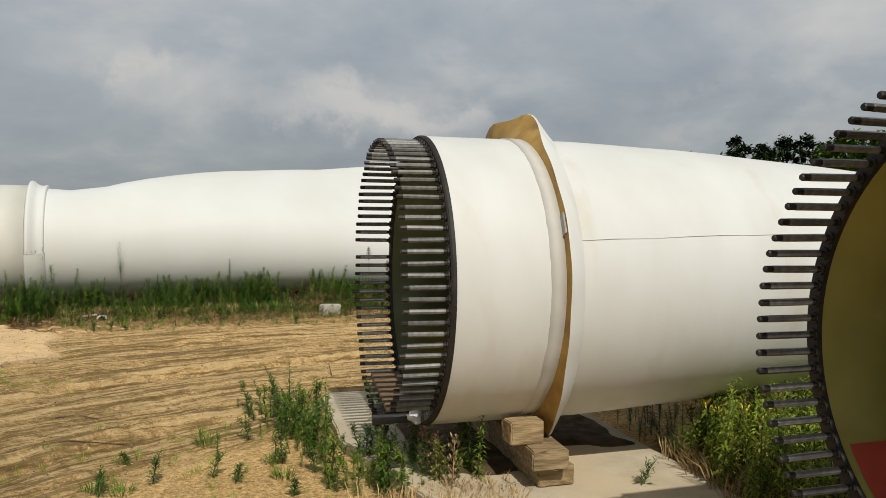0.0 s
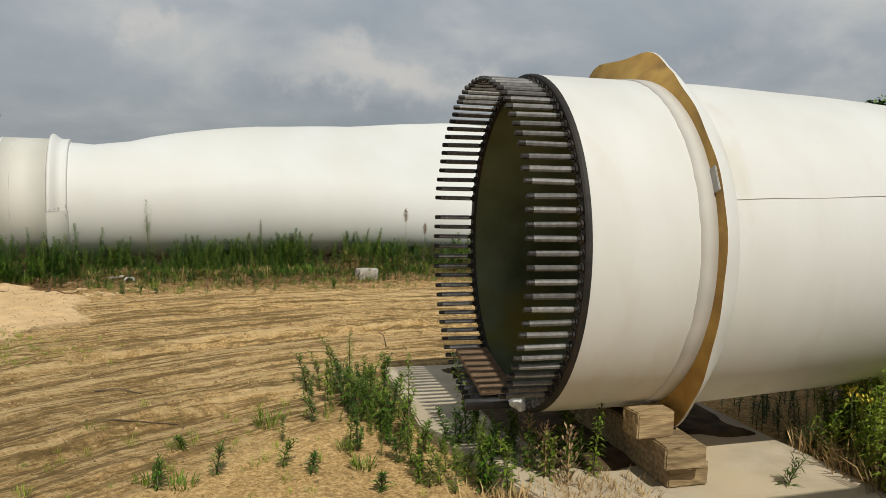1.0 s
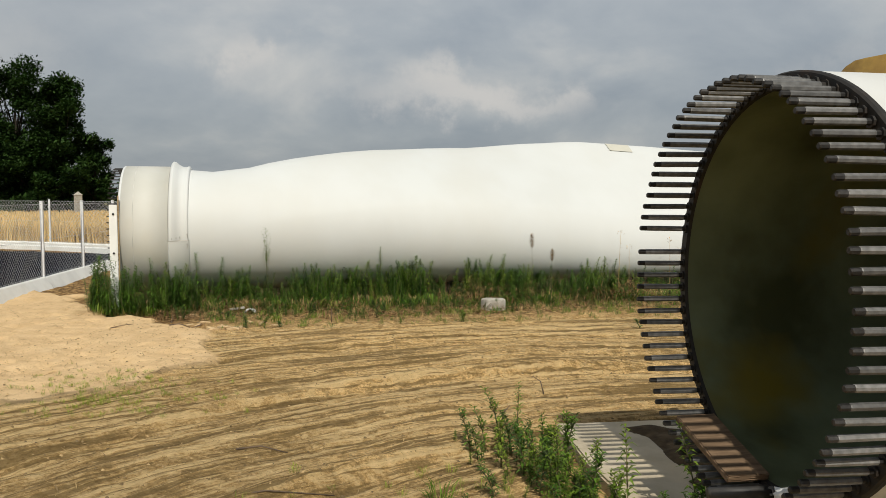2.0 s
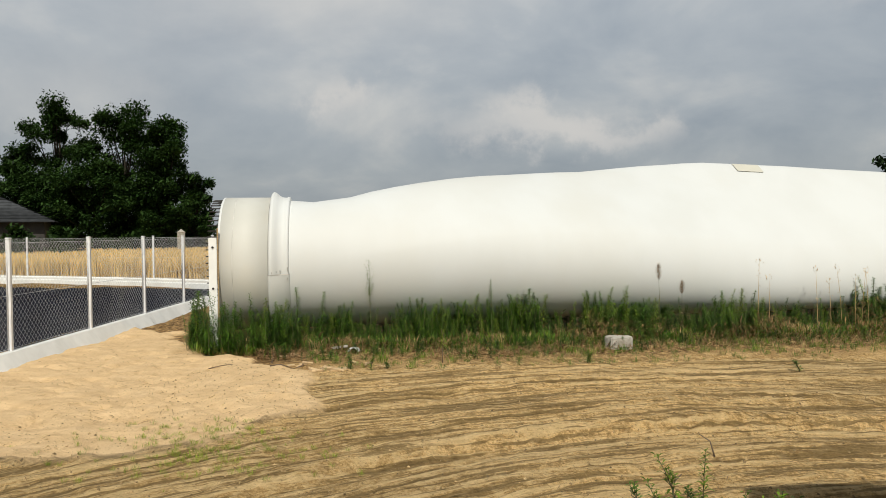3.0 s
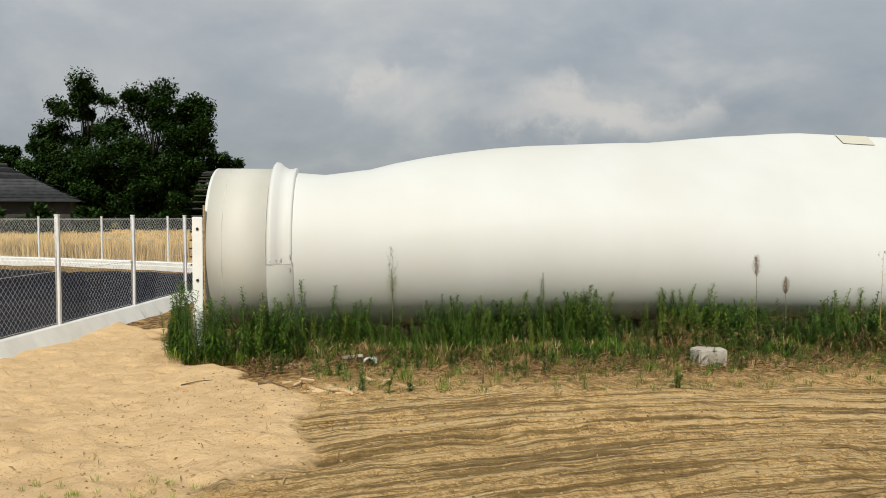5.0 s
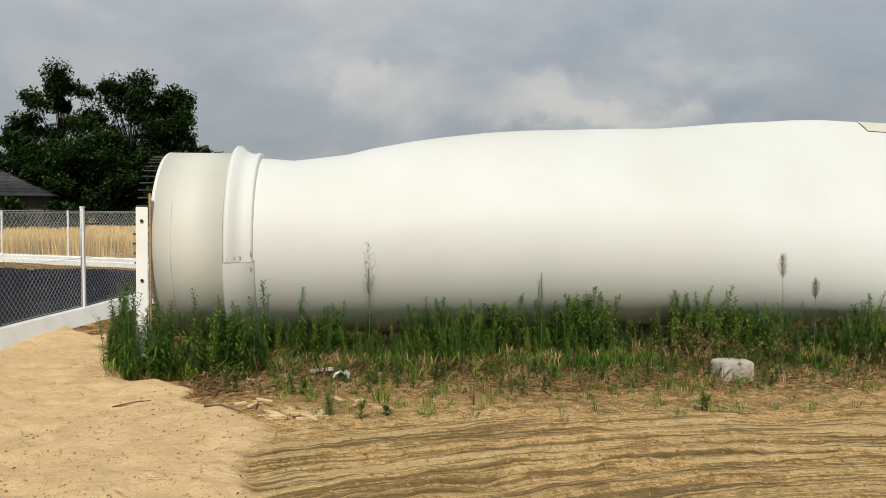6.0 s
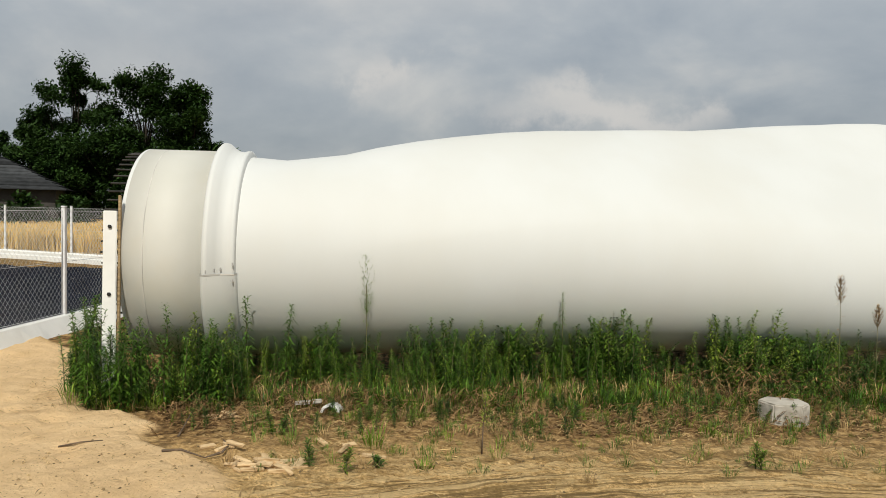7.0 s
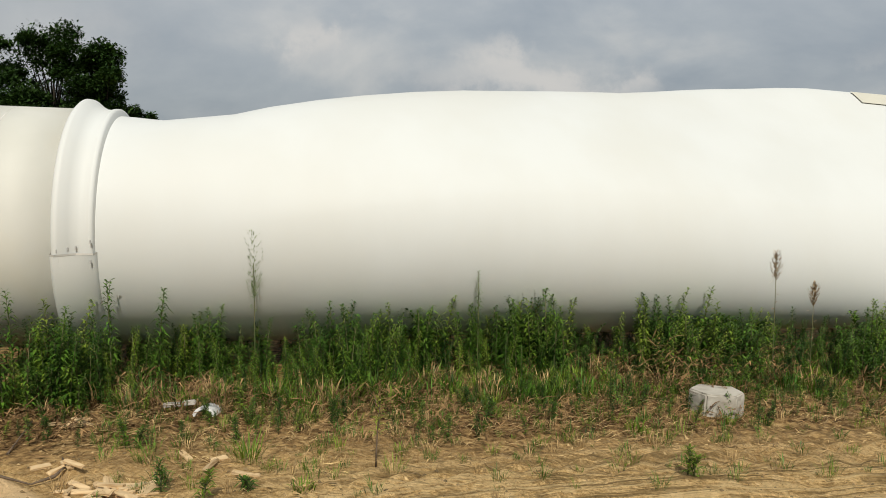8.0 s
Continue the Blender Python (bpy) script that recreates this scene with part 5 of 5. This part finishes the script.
TUFTS = [(-5.18, 11.12, 0.22), (-5.33, 10.57, 0.17), (-5.06, 10.52, 0.12), (-4.95, 10.75, 0.10), (-4.71, 10.86, 0.10), (-5.84, 11.04, 0.12), (-2.85, 11.76, 0.20), (-4.10, 12.4, 0.16), (-3.16, 12.4, 0.14), (-0.57, 12.0, 0.15), (-2.82, 11.73, 0.13), (-4.11, 12.25, 0.14),
         (-1.86, 6.02, 0.17), (-1.59, 6.18, 0.18), (-1.56, 5.40, 0.14), (-1.37, 5.34, 0.13), (-1.10, 5.43, 0.12), (-1.86, 5.20, 0.17), (-2.20, 5.52, 0.10), (-2.08, 4.97, 0.15), (-1.97, 5.02, 0.12), (-0.95, 5.16, 0.14), (-0.76, 5.28, 0.15), (-0.92, 5.54, 0.14), (-1.25, 5.72, 0.10), (-1.09, 6.11, 0.16), (-0.56, 5.16, 0.2),
         (-1.15, 6.17, 0.12), (-2.16, 5.03, 0.1), (1.15, 5.34, 0.22)]
for i, (x, y, h) in enumerate(TUFTS):
    arr = weed_arrays(300 + i, h * (0.85 + 0.3 * (i % 3) / 2), 44, 0.075, 0.013, 0.02, branch=6, lean=0.5) if i % 4 else grass_arrays(300 + i, h * 1.1, 60, 0.06, 0.007)
    lone("weed_tuft", arr, x, y, [STEM, WEED if i % 2 else WEED_LIGHT], "small green weed tuft growing on bare sand", "weed", "small weed tufts", turn=i * 37)
sap = weed_arrays(70, 0.40, 40, 0.07, 0.010, 0.45, branch=2)
lone("thin_seedling", sap, -4.47, 11.24, [TWIG, WEED_YELLOW], "thin seedling with a bare dark stem", "seedling")

# bushes of weeds round the slab
def slab_weeds():
    pl, pts = [], []
    for i in range(290):
        k = rnd.random()
        n = 1.95 - 2.45 * k
        s = -0.28 + 0.17 * (2.0 - n) + rnd.gauss(-0.20 if n < 0.2 else -0.46, 0.24)
        if 0.3 < n < 2.0 and s > -0.50 or n > 1.4 and rnd.random() < 0.5:
            continue
        p = a_local(s, n)
        pts.append((p.x, p.y))
        pl.append((rnd.randrange(6) if rnd.random() < 0.12 else 6 + rnd.randrange(5), p.x, p.y, 0, rnd.uniform(0, 6.28), rnd.choice((0.3, 0.45, 0.6, 0.9)) * rnd.uniform(0.8, 1.15)))
    z = gz_many(pts)
    return [(k, x, y, float(q), t, c) for (k, x, y, _, t, c), q in zip(pl, z)]


stuff("slab_weeds", scatter_mesh("slab_weeds", TALL + BUSHY, slab_weeds(), [STEM, WEED, WEED_LIGHT, WEED_LIGHT]), "dark green leafy weeds along the slab's edge", "weeds")


def side_weeds(count, lo, hi, mats_pick):
    pl, pts = [], []
    for i in range(count):
        s, n = rnd.uniform(1.62, 4.6), rnd.uniform(-2.1, -0.25)
        if s < 1.75 + 0.1 * n:
            continue
        p = a_local(s, n)
        if (p - Vector((2.2, 2.9, 0))).length < 1.3 or (p.x > 1.55 and p.y < 4.1):
            continue
        pts.append((p.x, p.y))
        pl.append((rnd.randrange(mats_pick), p.x, p.y, 0, rnd.uniform(0, 6.28), rnd.uniform(lo, hi)))
    z = gz_many(pts)
    return [(k, x, y, float(q), t, c) for (k, x, y, _, t, c), q in zip(pl, z)]


stuff("side_weeds", scatter_mesh("side_weeds", TALL + BUSHY, side_weeds(620, 0.6, 1.15, 11), [STEM, WEED_YELLOW, WEED_YELLOW, WEED_LIGHT]), "yellow-green weeds between the two near blades", "weeds")
stuff("side_straw", scatter_mesh("side_straw", GRASS, side_weeds(560, 0.8, 1.9, 5), [STRAW, STRAW]), "dry golden grass between the two near blades", "dry grass")
# darker leaf colours here add to the shade under the near blade
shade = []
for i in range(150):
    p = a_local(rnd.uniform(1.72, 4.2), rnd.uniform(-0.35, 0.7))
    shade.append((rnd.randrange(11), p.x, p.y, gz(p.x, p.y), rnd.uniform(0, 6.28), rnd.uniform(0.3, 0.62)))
stuff("shade_weeds", scatter_mesh("shade_weeds", TALL + BUSHY, shade, [STEM, WEED, WEED_DARK, WEED]), "weeds under the blade, leaf colour darkened for its shade", "weeds")
for i in range(16):
    p = a_local(rnd.uniform(1.75, 2.6), rnd.uniform(-0.9, 0.1))
    lone("yellow_flower", plume_arrays(400 + i, rnd.uniform(0.3, 0.5), 0.10, 20), p.x, p.y, [STEM, BLOOM], "small yellow flower on a thin green stalk", "flower", "yellow flowers")
for i, (s, n) in enumerate([(0.03, -0.42), (0.10, -0.55), (-0.02, -0.3)]):
    p = a_local(s, n)
    lone("dry_weed", plume_arrays(430 + i, 0.36, 0.75, 90), p.x, p.y, [STRAW, SEED], "dry brown weed at the slab's edge", "weed", "dry weeds by the slab", turn=i * 80)
straw_pl = []
for i in range(300):
    p = a_local(rnd.gauss(0.02, 0.22), rnd.uniform(-1.5, -0.5))
    straw_pl.append((rnd.randrange(5), p.x, p.y, gz(p.x, p.y), rnd.uniform(0, 6.28), rnd.uniform(0.5, 1.1)))
stuff("slab_straw", scatter_mesh("slab_straw", GRASS, straw_pl, [STRAW, STRAW]), "dry straw-coloured grass before the slab", "dry grass")
sparse = []
for i in range(420):
    x, y = rnd.uniform(-3.0, 0.0), rnd.uniform(3.6, 6.6)
    if rnd.random() < 0.35 + 0.4 * noise.noise((x * 1.4, y * 1.4, 3.0)):
        sparse.append((rnd.randrange(5), x, y, gz(x, y), rnd.uniform(0, 6.28), rnd.uniform(0.2, 0.55)))
for i in range(260):
    x, y = rnd.gauss(-5.0, 0.5), rnd.gauss(7.5, 0.35)
    sparse.append((rnd.randrange(5), x, y, gz(x, y), rnd.uniform(0, 6.28), rnd.uniform(0.15, 0.36)))
stuff("sparse_grass", scatter_mesh("sparse_grass", GRASS, sparse, [STEM, WEED_YELLOW]), "sparse short grass sprouting from sandy ground", "grass")


def crumbs():
    """Small stones and clods on the tracks."""
    pieces = []
    base = [(1, 0, 0), (-1, 0, 0), (0, 1, 0), (0, -1, 0), (0, 0, 1), (0, 0, -0.6)]
    tri = [(0, 2, 4), (2, 1, 4), (1, 3, 4), (3, 0, 4), (2, 0, 5), (1, 2, 5), (3, 1, 5), (0, 3, 5)]
    for i in range(11000):
        x, y = rnd.uniform(-7.0, 1.5), rnd.uniform(3.4, 12.6)
        r = 0.003 + 0.011 * rnd.random() ** 3
        a = rnd.uniform(0, 6.28)
        pieces.append(([(x + r * rnd.uniform(0.7, 1.4) * (p[0] * math.cos(a) - p[1] * math.sin(a)), y + r * rnd.uniform(0.7, 1.3) * (p[0] * math.sin(a) + p[1] * math.cos(a)), r * 0.7 * p[2]) for p in base], tri))
    v, f = joined(pieces)
    a = np.array(v)
    a[:, 2] += ground_height(a[:, 0], a[:, 1]) + 0.002
    return mesh_of("pebbles", a.tolist(), f, material("sandy_clods", (0.40, 0.28, 0.135), (0.24, 0.16, 0.07), 0.95, scale=30, per_island=0.6))


stuff("pebbles", crumbs(), "small clods and pebbles strewn over the sand", "pebbles")

# ---------------------------------------------------------------- wheat field, house, trees in the distance
def wheat_field():
    pieces = []
    r2 = random.Random(5)
    for i in range(46000):
        k = r2.random() ** 1.7
        x, y = r2.uniform(-62, -9), 24.6 + 24 * k
        w, h = r2.uniform(0.012, 0.028) * (1 + 1.5 * k), r2.uniform(0.58, 0.80)
        a = r2.uniform(-0.5, 0.5)
        dx, dy = math.cos(a) * w, math.sin(a) * w
        lx, ly = r2.gauss(0, 0.06), r2.gauss(0, 0.06)
        pieces.append(([(x - dx, y - dy, 0), (x + dx, y + dy, 0), (x + dx * 0.6 + lx, y + dy * 0.6 + ly, h), (x - dx * 0.6 + lx, y - dy * 0.6 + ly, h * 0.97)], [(0, 1, 2, 3)]))
    return joined(pieces)


v, f = wheat_field()
stuff("wheat", mesh_of("wheat", v, f, WHEAT), "ripe golden wheat standing behind the fence", "wheat")
xs, ys = np.arange(-64, -8, 1.5), np.arange(25.2, 49.5, 1.5)
v = [(float(x), float(y), 0.56 + 0.05 * noise.noise((float(x), float(y), 0))) for x in xs for y in ys]
v = v + [(p[0], p[1], -0.1) for p in v if p[1] == v[0][1]]
ny = len(ys)
f = [(i * ny + j, (i + 1) * ny + j, (i + 1) * ny + j + 1, i * ny + j + 1) for i in range(len(xs) - 1) for j in range(ny - 1)]
b0 = len(xs) * ny
f += [(i * ny, b0 + i, b0 + i + 1, (i + 1) * ny) for i in range(len(xs) - 1)]
stuff("wheat_bed", mesh_of("wheat_bed", v, f, WHEAT_BED), "dense ripe wheat below the ears", "wheat")


def tree(x, y, height, width, seed, label, clumps, leaves, size, leaf_mat, base_z=0.0, trunk_r=0.28, crown_low=0.16, group="trees", cat="tree", fat=1.0):
    """A tapered trunk with limbs, each ending in loose clumps of leaves."""
    r2 = random.Random(seed)
    root = thing("tree", pose(x, y, base_z, 0, 0, 0), label, cat, group)
    pieces, cents = [], []
    trunk = [(0, 0, -0.2), (0.1 * r2.uniform(-1, 1), 0.1, height * 0.22), (0.3 * r2.uniform(-1, 1), 0.1, height * 0.5), (0.4 * r2.uniform(-1, 1), 0, height * 0.82)]
    pieces.append(tube(trunk, [trunk_r, trunk_r * 0.7, trunk_r * 0.3, 0.03], 7))
    for i in range(clumps):
        k = crown_low + (1 - crown_low) * ((i + 0.5) / clumps) ** 0.9
        a = i * 2.399 + r2.uniform(-0.5, 0.5)
        prof = math.sin(math.pi * min(1, 0.18 + 0.80 * (k - crown_low) / (1 - crown_low))) ** 0.55
        rr = width / 2 * prof * r2.uniform(0.08, 1.08)
        c = Vector((rr * math.cos(a), rr * math.sin(a), height * k * r2.uniform(0.93, 1.0)))
        cents.append(c)
        t0 = Vector((0, 0, max(height * 0.12, c.z * r2.uniform(0.45, 0.65))))
        m = t0.lerp(c, 0.55) + Vector((0, 0, -0.05 * height * r2.random()))
        if c.z > t0.z:
            pieces.append(tube([t0, m, c], [trunk_r * 0.2, trunk_r * 0.12, 0.015], 5))
    v, f = joined(pieces)
    part("trunk", mesh_of("trunk", v, f, BARK, True), root)
    lv, lf = [], []
    for c in cents:
        rad = fat * width * r2.uniform(0.075, 0.14)
        n = int(leaves * r2.uniform(0.7, 1.3))
        for j in range(n):
            d = Vector((r2.gauss(0, 1), r2.gauss(0, 1), r2.gauss(0, 0.55)))
            d = d.normalized() * rad * (r2.random() ** 0.45) * r2.uniform(0.8, 1.25)
            p = c + d
            q = Vector((r2.gauss(0, 1), r2.gauss(0, 1), r2.gauss(0, 0.6))).normalized()
            u = q.cross(Vector((0.2, 0.1, 1))).normalized()
            w = size * r2.uniform(0.6, 1.4)
            o = len(lv)
            lv += [tuple(p - q * w), tuple(p - u * w * 0.45), tuple(p + q * w), tuple(p + u * w * 0.45)]
            lf.append((o, o + 1, o + 2, o + 3))
    part("crown", mesh_of("crown", lv, lf, leaf_mat), root)
    return root


# the broad tree group behind the house: several stems close together
for i, (x, y, h, w, seed, c) in enumerate([(-44.4, 44.1, 11.0, 6.4, 11, 42), (-40.2, 45.8, 10.5, 7.0, 12, 46), (-37.3, 46.8, 9.7, 5.8, 13, 40), (-35.5, 47.5, 5.9, 4.2, 14, 24), (-47.2, 43.1, 8.0, 5.0, 15, 28), (-49.8, 42.5, 6.6, 5.0, 16, 22),
                                           (-41.0, 44.0, 6.6, 8.0, 17, 36), (-38.0, 45.6, 6.0, 6.0, 18, 28), (-45.0, 43.0, 6.0, 7.0, 19, 30), (-53.5, 40.0, 6.5, 6.5, 20, 22)]):
    tree(x, y, h, w, seed, "broad dark green leafy tree behind the wheat", c, 800, 0.135, LEAF_TREE, crown_low=0.08 if h < 9 else 0.12, fat=1.12)
r3 = random.Random(90)
for i, (x, y) in enumerate([(-38.2, 35.2), (-39.8, 33.6), (-41.4, 32.0), (-43.2, 30.6), (-45.0, 29.2), (-47.0, 27.9), (-36.6, 36.8)]):
    tree(x, y, 2.1, 3.4, 250 + i, "low dark shrub before the house", 16, 170, 0.15, LEAF_TREE, trunk_r=0.08, crown_low=0.1, group="garden shrubs", cat="shrub")
# hedge at the field's end
for i in range(9):
    x = -62 + i * 3.7
    y = 52 + 5 * math.sin(i * 1.7) + i * 0.5
    tree(x, y, r3.uniform(2.6, 3.4), r3.uniform(4.5, 6), 200 + i, "low dark hedge tree at the field's edge", 14, 120, 0.24, LEAF_TREE, trunk_r=0.14, crown_low=0.05, group="hedge trees")
# wood beyond the near blades
for i in range(62):
    x, y = 10.2 + i * 1.45 + r3.uniform(-0.7, 0.7), 78 - i * 0.42 + r3.uniform(-4, 4)
    ramp_in = min(1.0, 0.66 + 0.025 * i)
    if r3.random() < 0.45:
        tree(x, y, r3.uniform(8.8, 11.4) * ramp_in, 3.6, 300 + i, "tall dark conifer at the edge of a wood", 24, 110, 0.26, LEAF_PINE, trunk_r=0.18, crown_low=0.08, group="wood edge trees", fat=1.5)
    else:
        tree(x, y, r3.uniform(7.6, 9.2) * ramp_in, r3.uniform(5.0, 6.5), 300 + i, "green leafy tree at the edge of a wood", 22, 230, 0.27, LEAF_FOREST, trunk_r=0.18, crown_low=0.08, group="wood edge trees", fat=1.5)


def house():
    """A low hipped house, seen over the wheat: roof with rows of tiles, walls, door and windows."""
    h = thing("house", pose(-46.0, 37.5, 0, 0, 0, 42), "low house with a dark grey tiled hip roof", "house")
    L, W, E, R = 12.0, 9.0, 2.5, 4.75
    part("wall", box_mesh("wall", L - 1.2, W - 1.2, E + 0.1, WALLM, 0.02), h, "rendered walls coloured dark for the eaves' shade")
    # hip roof as stepped rows of tiles
    rows = 11
    for side in range(4):
        for k in range(rows):
            f0, f1 = k / rows, (k + 1) / rows
            z0, z1 = E + (R - E) * f0, E + (R - E) * f1 - 0.06

            def ring(f):
                rx, ry = L / 2 - (W / 2) * f, W / 2 * (1 - f)
                return [(-rx, -ry), (rx, -ry), (rx, ry), (-rx, ry)]
            a, b = ring(f0), ring(f1)
            i, j = side, (side + 1) % 4
            part("tile_course", mesh_of("tile_course", [(*a[i], z0), (*a[j], z0), (*b[j], z1), (*b[i], z1), (*a[i], z0 - 0.06), (*a[j], z0 - 0.06)], [(0, 1, 2, 3), (4, 5, 1, 0)], ROOF), h)
    v, f = tube([(-(L - W) / 2, 0, R + 0.05), ((L - W) / 2, 0, R + 0.05)], [0.09, 0.09], 8)
    part("ridge", mesh_of("ridge", v, f, ROOF), h)


house()
